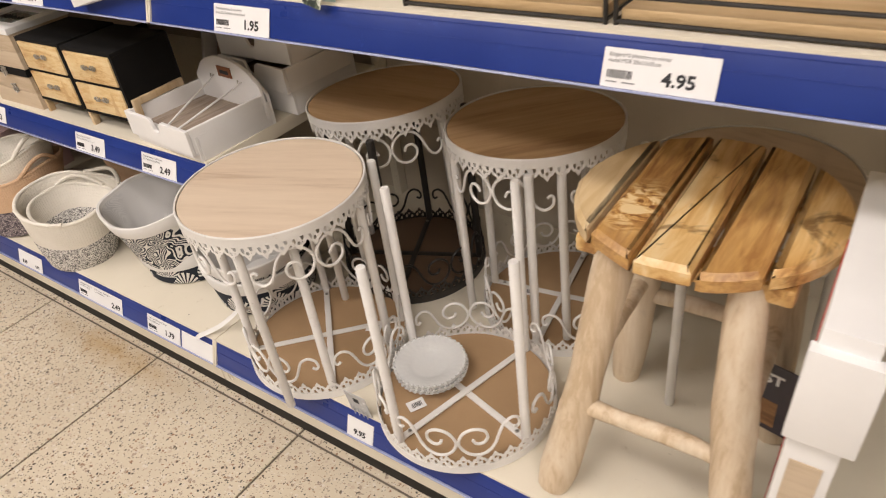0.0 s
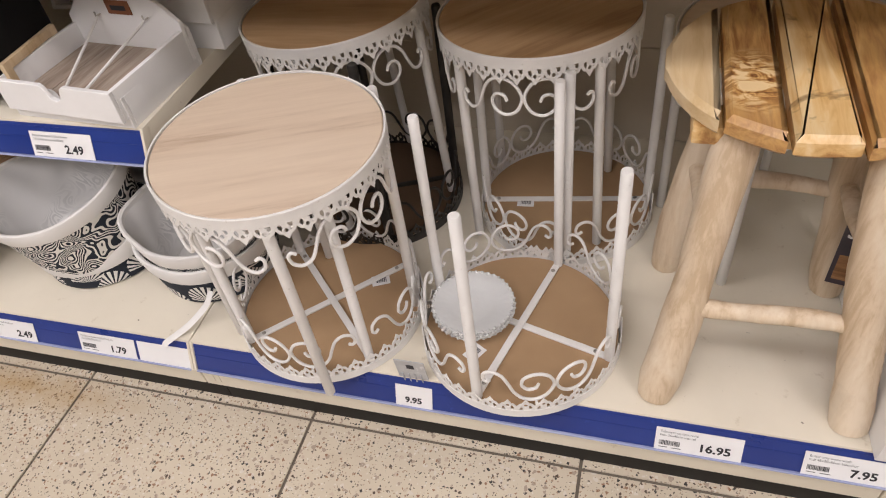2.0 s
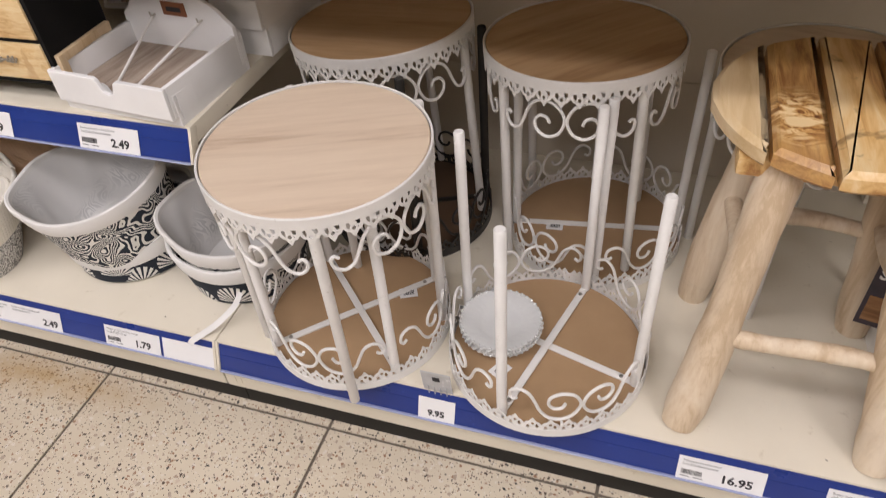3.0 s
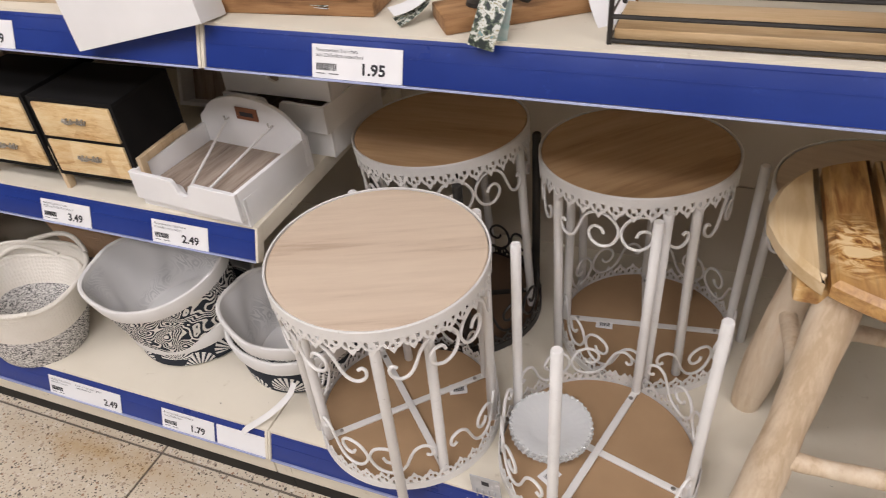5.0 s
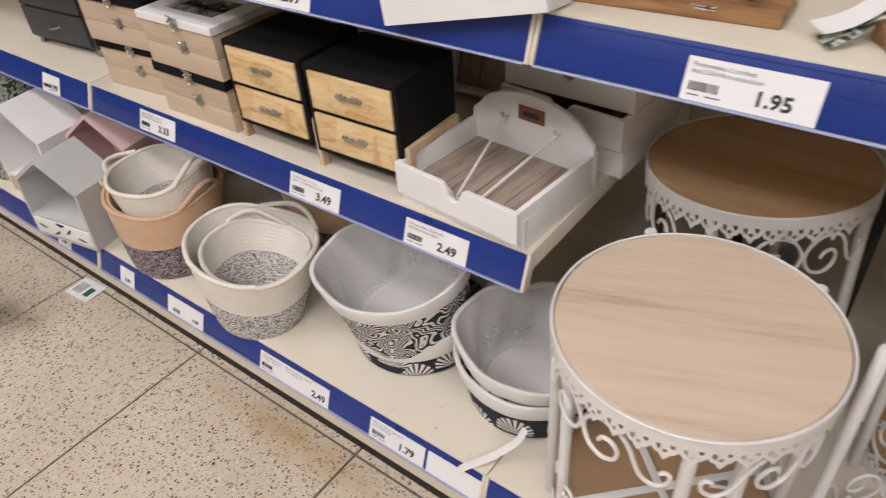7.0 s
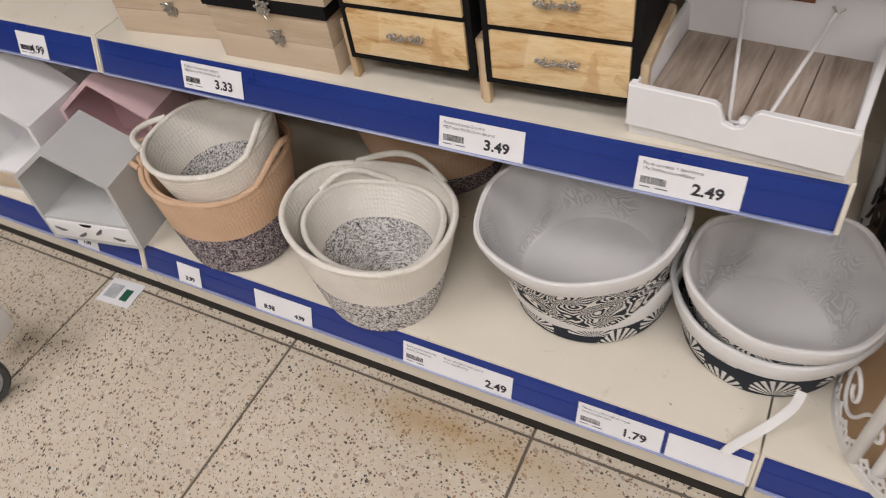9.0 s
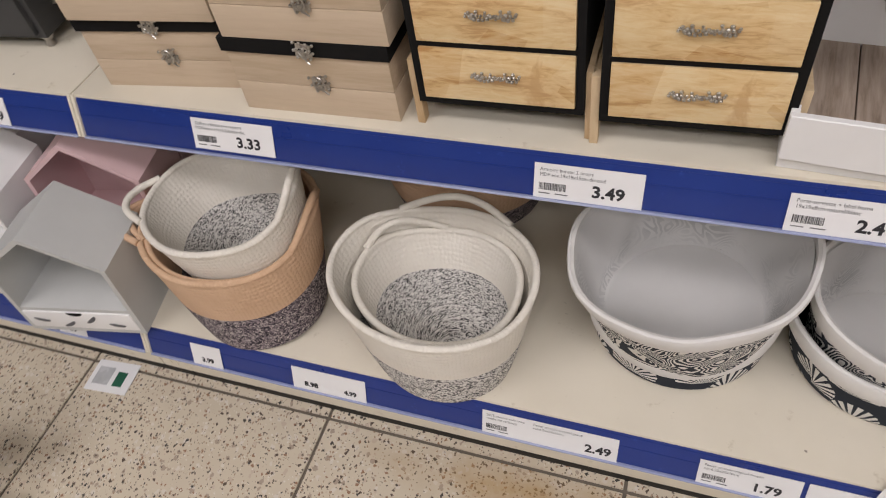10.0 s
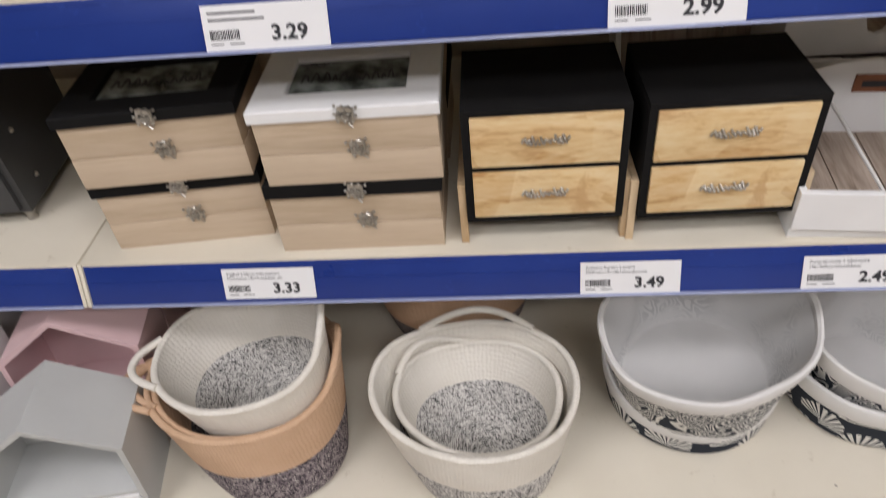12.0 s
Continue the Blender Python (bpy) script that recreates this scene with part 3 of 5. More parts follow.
def ribbon(bm, line, width, r, thick=0.0014):
    """A flat strip of sheet metal that follows a line on the stool's side."""
    pts = [Vector((u, v, 0)) for u, v in line]
    rows = []
    for i, p in enumerate(pts):
        t = (pts[min(i + 1, len(pts) - 1)] - pts[max(i - 1, 0)]).normalized()
        s = Vector((-t.y, t.x, 0)) * width / 2
        rows.append([bm.verts.new(on_rim(q.x, q.y, rr)) for q, rr in ((p + s, r), (p - s, r), (p - s, r - thick), (p + s, r - thick))])
    for a, b in zip(rows, rows[1:]):
        for k in range(4):
            j = (k + 1) % 4
            bm.faces.new((a[k], a[j], b[j], b[k]))
    bm.faces.new(rows[0][::-1])
    bm.faces.new(rows[-1])


SCROLL = [(-0.099, -0.066), (-0.105, -0.062), (-0.110, -0.068), (-0.107, -0.081), (-0.094, -0.088), (-0.080, -0.081), (-0.071, -0.064), (-0.063, -0.045),
          (-0.051, -0.031), (-0.034, -0.026), (-0.016, -0.032), (-0.004, -0.048), (-0.003, -0.064), (-0.013, -0.081), (-0.031, -0.087), (-0.047, -0.079),
          (-0.051, -0.064), (-0.043, -0.053), (-0.031, -0.054), (-0.026, -0.063)]


def stool_things(iron, label, top=None, under=None):
    st = thing("scroll_stool", pose(0, 0, 0), label, "stool", "scroll stools")
    bm = bmesh.new()
    rings = bm_lathe(bm, [(0.150, STOOL_H - 0.013), (0.1555, STOOL_H - 0.012), (0.1565, STOOL_H - 0.002), (0.155, STOOL_H)], 72)
    cap(bm, rings[-1], True)
    part("tabletop", bm, top or TOP_WOOD, st, "veneered round top with shelf shade in its colour" if top else "pale veneered round top")
    bm = bmesh.new()
    rings = bm_lathe(bm, [(0.147, STOOL_H - 0.0135), (0.1545, STOOL_H - 0.0132), (0.1545, STOOL_H - 0.0150), (0.147, STOOL_H - 0.0148)], 72)
    cap(bm, rings[0], True)
    cap(bm, rings[-1])
    part("underboard", bm, under or MDF, st, "dark brown fibreboard underside" if under else "brown fibreboard underside")
    bm = bmesh.new()
    r = STOOL_R
    prof = [(r - 0.0022, STOOL_H + 0.001), (r, STOOL_H + 0.0016), (r + 0.0012, STOOL_H), (r + 0.0008, STOOL_H - 0.003), (r + 0.0008, STOOL_H - 0.0155), (r - 0.0012, STOOL_H - 0.0155), (r - 0.0022, STOOL_H - 0.003), (r - 0.0022, STOOL_H + 0.001)]
    bm_lathe(bm, prof, 72)
    part("rim_band", bm, iron, st)
    bm = bmesh.new()
    n = 38
    w = 2 * math.pi * STOOL_R / n
    for k in range(n):
        u0 = k * w
        ribbon(bm, [(u0, -0.0205), (u0 + 0.07 * w, -0.027), (u0 + 0.20 * w, -0.0325), (u0 + 0.34 * w, -0.0335), (u0 + 0.42 * w, -0.0375), (u0 + 0.5 * w, -0.0425),
                    (u0 + 0.58 * w, -0.0375), (u0 + 0.66 * w, -0.0335), (u0 + 0.80 * w, -0.0325), (u0 + 0.93 * w, -0.027), (u0 + w, -0.0205)], 0.0044, r)
        ribbon(bm, [(u0 + 0.5 * w, -0.018), (u0 + 0.5 * w, -0.026)], 0.0060, r)
        ribbon(bm, [(u0, -0.018), (u0, -0.025)], 0.0075, r)
        ribbon(bm, [(u0 + 0.5 * w + 0.0042 * math.cos(a), -0.0305 + 0.0050 * math.sin(a)) for a in [k2 * math.pi / 4 for k2 in range(9)]], 0.0028, r)
        for sd in (-1, 1):
            c = u0 + 0.5 * w + sd * 0.26 * w
            ribbon(bm, [(c + 0.0040 * math.cos(a), -0.0235 + 0.0046 * math.sin(a)) for a in [sd * (2.6 + k2 * 0.7) for k2 in range(7)]], 0.0026, r)
    part("lace_edge", bm, iron, st, "pierced lace edging")
    for k in range(4):
        a = math.pi / 2 * k
        x, y = 0.150 * math.cos(a), 0.150 * math.sin(a)
        bm = bmesh.new()
        bm_tube(bm, [(x, y, 0.0), (x, y, 0.002), (x, y, STOOL_H - 0.016)], [0.0066, 0.0080, 0.0080], 14)
        part("leg", bm, iron, st)
    for k in range(2):
        bm = bmesh.new()
        m = Matrix.Rotation(math.pi / 2 * k, 4, "Z")
        bm_box(bm, (-0.146, -0.006, STOOL_H - 0.0185 - 0.002 * k), (0.146, 0.006, STOOL_H - 0.0155 - 0.002 * k), m, 0.0006)
        part("cross_bar", bm, iron, st)
        for s in (-1, 1):
            bm = bmesh.new()
            p = m @ Vector((s * 0.128, 0, 0))
            rings = bm_lathe(bm, [(0.0036, STOOL_H - 0.0185 - 0.002 * k), (0.0034, STOOL_H - 0.0200 - 0.002 * k), (0.0015, STOOL_H - 0.0208 - 0.002 * k)], 10)
            cap(bm, rings[-1])
            bmesh.ops.translate(bm, vec=(p.x, p.y, 0), verts=bm.verts)
            part("screw", bm, SCREW, st, "small zinc screw")
    for k in range(4):
        bm = bmesh.new()
        mid = (0.5 + k) * math.pi / 2 * STOOL_R
        for s in (-1, 1):
            line = smooth_line([on_rim(mid + s * u, v - 0.012, STOOL_R - 0.006) for u, v in SCROLL], 4)
            bm_tube(bm, line, 0.0026, 7)
        bm_tube(bm, [on_rim(mid - 0.030, -0.036, STOOL_R - 0.003), on_rim(mid - 0.030, -0.024, STOOL_R - 0.0015)], 0.0022, 6)
        bm_tube(bm, [on_rim(mid + 0.030, -0.036, STOOL_R - 0.003), on_rim(mid + 0.030, -0.024, STOOL_R - 0.0015)], 0.0022, 6)
        part("scroll_wire", bm, iron, st, "curled iron scrollwork")
    return st


def stool_pose(x, y, z, turn, upturned=False, rx=0, ry=0):
    m = pose(x, y, z, rx, ry, turn)
    return m @ pose(0, 0, STOOL_H + 0.0016, 180, 0, 0) if upturned else m


white_stool = stool_things(WHITE_METAL, "upturned white iron scroll stool with brown board underside on the shelf")
white_stool.matrix_basis = stool_pose(0.230, 0.126, Z_LOW, 45, True)
ON_BOARD = Z_LOW + 0.0245
for label, m in (("white iron scroll stool with pale top on an upturned one", stool_pose(0.238, 0.090, ON_BOARD - 0.011, 21.5, False, 0.8, 0)),
                 ("upturned white iron scroll stool holding glass plates at the shelf front", stool_pose(0.562, 0.128, Z_LOW, -15.5, True)),
                 ("upturned white iron scroll stool under another at the shelf back", stool_pose(0.592, 0.445, Z_LOW, 8, True)),
                 ("white iron scroll stool with wooden top behind the teak stool", stool_pose(0.912, 0.432, Z_LOW, -15))):
    tagged(copy_thing(white_stool, m), label)
# the two back stools get the veneer with shade painted in
back_stool = stool_things(WHITE_METAL, "white iron stool with shade-browned top on an upturned one", SHADED_TOP)
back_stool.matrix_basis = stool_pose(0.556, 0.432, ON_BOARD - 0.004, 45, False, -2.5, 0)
tagged(copy_thing(back_stool, stool_pose(0.222, 0.440, ON_BOARD - 0.004, -5, False, -1.0, -4.2)), "white iron stool with shade-browned top on a black one")
black_stool = stool_things(BLACK_METAL, "upturned black iron scroll stool under a white one", None, DARK_BOARD)
black_stool.matrix_basis = stool_pose(0.225, 0.430, Z_LOW, 23, True)


def barcode_sticker(m, label="small white barcode sticker"):
    st = thing("barcode_sticker", m, label, "sticker", "barcode stickers")
    box_part("paper", (-0.016, -0.0002, -0.012), (0.016, 0.0002, 0.012), PAPER, st, 0)
    bm = bmesh.new()
    for i in range(12):
        x = -0.009 + 0.0016 * i
        bm_box(bm, (x, -0.0006, -0.006), (x + 0.0006 + 0.0006 * (i % 2), -0.0003, 0.005))
    part("bars", bm, INK, st, "black bars", False)


for x, y, a in ((0.30, 0.185, 25), (0.518, 0.425, 5), (0.50, 0.06, 60)):
    barcode_sticker(pose(x, y, Z_LOW + 0.0185, -90, 0, a))

# ---- glass plates in the upturned stool ----
for k in range(5):
    pl = thing("glass_plate", pose(0.482 + 0.0015 * (k % 3), 0.136 - 0.001 * k, Z_LOW + 0.0226 + 0.0052 * k, 0, 0, 11 * k), "clear pressed glass plate with a beaded rim in a stack", "plate", "stacked glass plates")
    bm = bmesh.new()
    scal = lambda p, a: p + Vector((p.x, p.y, 0)).normalized() * 0.0012 * math.cos(30 * a) * (p.length / 0.07) ** 6
    rings = bm_lathe(bm, [(0.001, 0.0030), (0.030, 0.0030), (0.036, 0.0055), (0.046, 0.0085), (0.064, 0.0135), (0.0665, 0.0135), (0.0655, 0.0105), (0.046, 0.0050), (0.036, 0.0005), (0.030, 0.0), (0.001, 0.0)], 120, warp=scal)
    part("dish", bm, GLASS, pl)
    bm = bmesh.new()
    for j in range(40):
        a = 2 * math.pi * j / 40
        bmesh.ops.create_icosphere(bm, subdivisions=1, radius=0.0032, matrix=Matrix.Translation((0.0655 * math.cos(a), 0.0655 * math.sin(a), 0.0130)))
    part("beaded_rim", bm, GLASS, pl, "beaded glass rim")

# ---- teak stool ----
teak = thing("teak_stool", pose(0.908, 0.245, Z_LOW), "oiled teak stool with slatted round seat and pole legs", "stool")
SEAT_R, SEAT_Z = 0.171, 0.452
edges = [-0.171, -0.107, -0.039, 0.034, 0.104, 0.171]
for k in range(5):
    a, b = edges[k] + (0.0034 if k else 0), edges[k + 1] - (0.0034 if k < 4 else 0)
    top, low = [], []
    for i in range(17):
        x = a + (b - a) * i / 16
        y = 0.965 * math.sqrt(max(SEAT_R ** 2 - x * x, 0.0006))
        wob = 0.0022 * math.sin(41 * x + 2 * k)
        top.append((x, y + wob))
        low.append((x, -y - wob * 1.4))
    outline = top + low[::-1]
    bm = bmesh.new()
    bm_prism(bm, outline, -0.030, 0.0, 0.007)
    bmesh.ops.transform(bm, matrix=Matrix(((1, 0, 0, 0), (0, 0, 1, 0), (0, 1, 0, 0), (0, 0, 0, 1))), verts=bm.verts)
    ob = part("seat_plank", bm, (TEAK_PALE, TEAK_BURL, TEAK, TEAK_HEART, TEAK)[k], teak, ("pale sapwood plank", "dark burled plank", "golden teak plank", "plank with dark heartwood", "golden teak plank")[k])
    ob.matrix_basis = pose(0, 0, SEAT_Z, 0.4 * (k % 2), 0.3 * (k - 2), 0.5)
for y, half in ((0.085, 0.135), (-0.085, 0.135)):
    box_part("batten", (-half, y - 0.025, SEAT_Z - 0.058), (half, y + 0.025, SEAT_Z - 0.0315), TEAK, teak, 0.006)


def pole(name, a, b, r0, r1, seed):
    a, b = Vector(a), Vector(b)
    side = (b - a).orthogonal().normalized()
    pts, rad = [], []
    for i in range(13):
        t = i / 12
        pts.append(a.lerp(b, t) + side * 0.004 * math.sin(5 * t + seed))
        rad.append((r0 + (r1 - r0) * t) * (1 + 0.06 * math.sin(9 * t + 2.1 * seed) + 0.03 * math.sin(23 * t + seed)) * (0.86 if i in (0, 12) else 1))
    bm = bmesh.new()
    bm_tube(bm, pts, rad, 18)
    return part(name, bm, LOG, teak)


FEET = {"fl": (-0.131, -0.198, 0.0), "fr": (0.128, -0.203, 0.0), "bl": (-0.127, 0.073, 0.0), "br": (0.130, 0.061, 0.0)}
TOPS = {"fl": (-0.075, -0.088, SEAT_Z - 0.030), "fr": (0.083, -0.092, SEAT_Z - 0.030), "bl": (-0.078, 0.085, SEAT_Z - 0.030), "br": (0.085, 0.083, SEAT_Z - 0.030)}
for s, k in enumerate(("fl", "fr", "bl", "br")):
    pole("leg", FEET[k], TOPS[k], 0.0285, 0.0255, 1.3 * s)


def on_leg(k, z):
    t = z / (SEAT_Z - 0.03)
    return Vector(FEET[k]).lerp(Vector(TOPS[k]), t)


for s, (p, q, z) in enumerate((("fl", "fr", 0.165), ("bl", "br", 0.20), ("fl", "bl", 0.235), ("fr", "br", 0.225))):
    pole("rung", on_leg(p, z), on_leg(q, z - 0.006), 0.0135, 0.0125, 4.0 + s)
card = thing("hang_card", pose(1.035, 0.24, 0.345, 0, 0, -12), "dark printed swing card hung on the teak stool", "label")
box_part("card", (-0.026, -0.0008, -0.065), (0.026, 0.0008, 0.065), NAVY_CARD, card, 0)
words("lettering", "ST", 0.026, (-0.020, -0.0012, 0.03), PAPER, card, bold=0.001)
box_part("picture", (-0.02, -0.0013, -0.055), (0.006, -0.0009, -0.005), RUST_WOOD, card, 0)

# ---- folded tray carton beside the teak stool ----
carton = thing("tray_carton", pose(1.064, -0.006, Z_LOW, 0, 2.2, 2), "tall white washed tray carton with a red printed edge", "carton")
box_part("body", (0.0, 0.0, 0.0), (0.05, 0.30, 0.50), WHITE_PAINT, carton, 0.002)
box_part("front_board", (-0.006, -0.012, 0.36), (0.060, 0.004, 0.48), WHITE_PAINT, carton, 0.002)
box_part("printed_panel", (0.008, -0.0016, 0.05), (0.040, -0.0006, 0.32), KRAFT_WOOD, carton, 0)
box_part("red_edge", (-0.0012, 0.135, 0.02), (0.0, 0.150, 0.498), RED, carton, 0)
box_part("red_line", (-0.0006, -0.0018, 0.235), (0.0505, -0.0002, 0.241), RED, carton, 0)

# ---- little blister card at the stools ----
holder = thing("blister_card", pose(0.412, 0.008, Z_LOW, 8, 0, 0), "grey blister card with hooks on the shelf edge", "card")
box_part("card", (-0.024, -0.0008, 0.0), (0.024, 0.0008, 0.055), GREY_FILM, holder, 0)
box_part("print", (-0.006, -0.0014, 0.032), (0.006, -0.0009, 0.044), INK, holder, 0)
for i in range(4):
    bm = bmesh.new()
    bm_tube(bm, [(-0.016 + 0.010 * i, -0.002, -0.012), (-0.016 + 0.010 * i, -0.002, 0.016)], 0.0012, 6)
    part("hook", bm, GREY_FILM, holder)


# ---- rope baskets ----
def rope_basket(name_label, m, r0, r1, h, split, upper, lower, oval=(1.06, 0.95), handles=(0.0, math.pi), group="rope baskets", sag=0.0065, shift=(0.0, 0.0)):
    bk = thing("rope_basket", m, name_label, "basket", group)
    coils = max(int(h / 0.0075), 8)
    sx, sy = oval
    warp = lambda p, a: p + Vector((shift[0] * p.z / h, shift[1] * p.z / h, sag * math.sin(2 * a + 0.7) * p.z / h + 0.5 * sag * math.sin(3 * a) * p.z / h + 0.25 * sag * math.sin(5 * a + 1.0) * p.z / h))

    def wall(z0, z1, extra):
        prof = []
        c0, c1 = int(round(z0 / h * coils)), int(round(z1 / h * coils))
        for c in range(c0, c1):
            for s in range(4):
                t = (c + s / 4) / coils
                prof.append((r0 + (r1 - r0) * t ** 0.85 + 0.0006 * math.sin(math.pi * s / 4 + 0.2) + extra, h * t))
        prof.append((r0 + (r1 - r0) * (c1 / coils) ** 0.85 + extra, h * c1 / coils))
        return prof

    th = 0.0075
    bm = bmesh.new()
    out = wall(0, h * split, 0)
    rings = bm_lathe(bm, [(0.004, 0.0), (r0 - 0.006, 0.0)] + out, 64, sx, sy, warp)
    inn = [(r - th, max(z, th)) for r, z in out][::-1]
    bm_lathe(bm, inn + [(0.004, th)], 64, sx, sy, warp)
    part("lower_wall", bm, lower, bk, "speckled heather cord wall and base")
    bm = bmesh.new()
    out = wall(h * split, h, 0)
    bm_lathe(bm, out + [(out[-1][0] - th, out[-1][1])] + [(r - th, z) for r, z in out][::-1], 64, sx, sy, warp)
    part("upper_wall", bm, upper, bk, "plain coiled cord wall")
    bm = bmesh.new()
    pts = []
    for k in range(72):
        a = 2 * math.pi * k / 72
        pts.append(warp(Vector(((r1 - 0.003) * sx * math.cos(a), (r1 - 0.003) * sy * math.sin(a), h)), a))
    bm_tube(bm, pts, 0.0052, 10, True)
    part("rim", bm, upper, bk, "thick cord rim")
    for a0 in handles:
        a0, out_by, up_by, wide = a0 if hasattr(a0, "__len__") else (a0, 0.016, 0.030, 0.9)
        pts = []
        for i in range(11):
            t = i / 10
            a = a0 + (t - 0.5) * wide
            lift = math.sin(math.pi * t) ** 1.2
            rr = r1 - 0.001 + out_by * lift
            pts.append(warp(Vector((rr * sx * math.cos(a), rr * sy * math.sin(a), h + 0.003 + up_by * lift)), a))
        bm = bmesh.new()
        bm_tube(bm, smooth_line(pts, 3), 0.0053, 10)
        part("handle", bm, upper, bk, "cord loop handle")
    return bk


rope_basket("cream cord basket with grey speckled base at the shelf edge", pose(-0.600, 0.070, Z_LOW, 0, 3, 0), 0.086, 0.129, 0.150, 0.50, CREAM_ROPE, GREY_ROPE, (1.10, 0.93), ((1.55, 0.0, 0.020, 1.25), (-1.35, -0.006, -0.006, 1.2)), shift=(-0.018, 0.030))
rope_basket("smaller cream cord basket nested in a larger one", pose(-0.598, 0.074, Z_LOW + 0.010, 0, 3, 0), 0.074, 0.106, 0.119, 0.50, CREAM_ROPE, GREY_ROPE, (1.09, 0.95), ((2.30, -0.004, 0.020, 1.2),), shift=(-0.014, 0.026))
rope_basket("peach cord basket with dark speckled base holding a cream one", pose(-0.912, 0.094, Z_LOW, 0, -4, -8), 0.096, 0.134, 0.156, 0.50, PEACH_ROPE, PURPLE_ROPE, (1.08, 0.95), ((3.55, 0.036, 0.002, 0.80), (0.2, 0.006, 0.022, 0.9)), shift=(-0.022, 0.034))
rope_basket("smaller peach cord basket nested between two others", pose(-0.911, 0.096, Z_LOW + 0.010, 0, -4, -8), 0.090, 0.128, 0.142, 0.50, PEACH_ROPE, PURPLE_ROPE, (1.08, 0.95), ((3.50, 0.026, 0.004, 0.80),), shift=(-0.021, 0.033))
rope_basket("cream cord basket with grey speckled inside, tilted on peach baskets", pose(-0.906, 0.120, Z_LOW + 0.053, 2, -7, -6), 0.080, 0.117, 0.150, 0.50, CREAM_ROPE, GREY_ROPE, (1.08, 0.95), ((3.48, 0.026, 0.004, 0.85), (0.25, 0.006, 0.022, 0.95)), shift=(-0.010, 0.014))
rope_basket("peach cord basket at the back of the shelf", pose(-0.650, 0.395, Z_LOW, 0, 0, 20), 0.108, 0.146, 0.168, 0.3, PEACH_ROPE, PURPLE_ROPE, (1.08, 0.95), ((2.75, 0.022, 0.014, 0.9), (0.1, 0.016, 0.020, 0.9)), sag=0.010)
rope_basket("smaller peach cord basket nested at the back of the shelf", pose(-0.650, 0.395, Z_LOW + 0.012, 0, 0, 12), 0.096, 0.134, 0.162, 0.3, PEACH_ROPE, PURPLE_ROPE, (1.08, 0.95), ((4.2, -0.004, -0.014, 1.2), (1.2, 0.0, 0.016, 1.2)), sag=0.010)


# ---- canvas baskets ----
def canvas_basket(label, m, r0, r1, h, cuff, cloth, oval=(1.0, 1.0), seed=0.0, limp=0.006, filled=False, rise=0.0, low=0.0):
    bk = thing("canvas_basket", m, label, "basket", "canvas baskets")
    sx, sy = oval

    def warp(p, a):
        f = (p.z / h) ** 1.5
        k = limp * f * (math.sin(2 * a + seed) + 0.6 * math.sin(3 * a + 2 * seed) + 0.35 * math.sin(7 * a + seed))
        d = Vector((p.x, p.y, 0))
        d = d.normalized() if d.length > 1e-4 else d
        up = rise * (p.z / h) * (0.5 - 0.5 * math.cos(a - low)) ** 1.5
        return p + d * (k + 0.10 * up) + Vector((0, 0, 0.8 * k + up))

    def folds(p, a):
        q = warp(p, a)
        t = max(0.0, min(1.0, p.z / h))
        g = 4 * t * (1 - t)
        pull = g * (0.0045 * math.sin(3 * a + seed) + 0.003 * math.sin(4 * a + 2 * seed + 2 * t) ** 2 + 0.002 * math.sin(11 * a + 5 * t))
        d = Vector((p.x, p.y, 0))
        return q - (d.normalized() if d.length > 1e-4 else d) * max(pull + 0.002 * g, 0.0)

    rr = lambda t: r0 + (r1 - r0) * t
    ts = [i / 10 for i in range(11)]
    hc = 1 - cuff / h
    bm = bmesh.new()
    bm_lathe(bm, [(0.004, 0.0), (r0 * 0.6, 0.0), (r0 - 0.004, 0.001), (r0, 0.005)] + [(rr(t), h * t) for t in ts if 0.03 < t < hc] + [(rr(hc), h * hc)], 64, sx, sy, warp)
    part("outer_wall", bm, cloth, bk, "printed canvas wall")
    bm = bmesh.new()
    bm_lathe(bm, [(rr(hc) + 0.0005, h * hc), (rr(hc) + 0.0035, h * hc - 0.001), (rr(hc) + 0.0045, h * (hc + 0.02)), (r1 + 0.0045, h * 0.985), (r1 + 0.003, h + 0.003), (r1 - 0.0005, h + 0.0042), (r1 - 0.0042, h + 0.002), (r1 - 0.005, h * 0.96)], 64, sx, sy, warp)
    part("cuff", bm, CANVAS, bk, "folded white canvas cuff")
    if not filled:
        bm = bmesh.new()
        bm_lathe(bm, [(r1 - 0.0048, h * 0.965)] + [(rr(t) - 0.005, h * t) for t in ts[::-1] if 0.04 < t < 0.95] + [(r0 - 0.008, 0.006)], 96, sx, sy, folds)
        part("lining_wall", bm, LINING, bk, "grey lining with the print showing through")
        bm = bmesh.new()
        rings = bm_lathe(bm, [(r0 - 0.008, 0.006), (r0 * 0.9, 0.003), (r0 * 0.5, 0.004), (r0 * 0.1, 0.003)], 64, sx, sy, warp)
        cap(bm, rings[-1], True)
        part("lining_base", bm, PLAIN_LINING, bk, "creased grey lining base")
    return bk


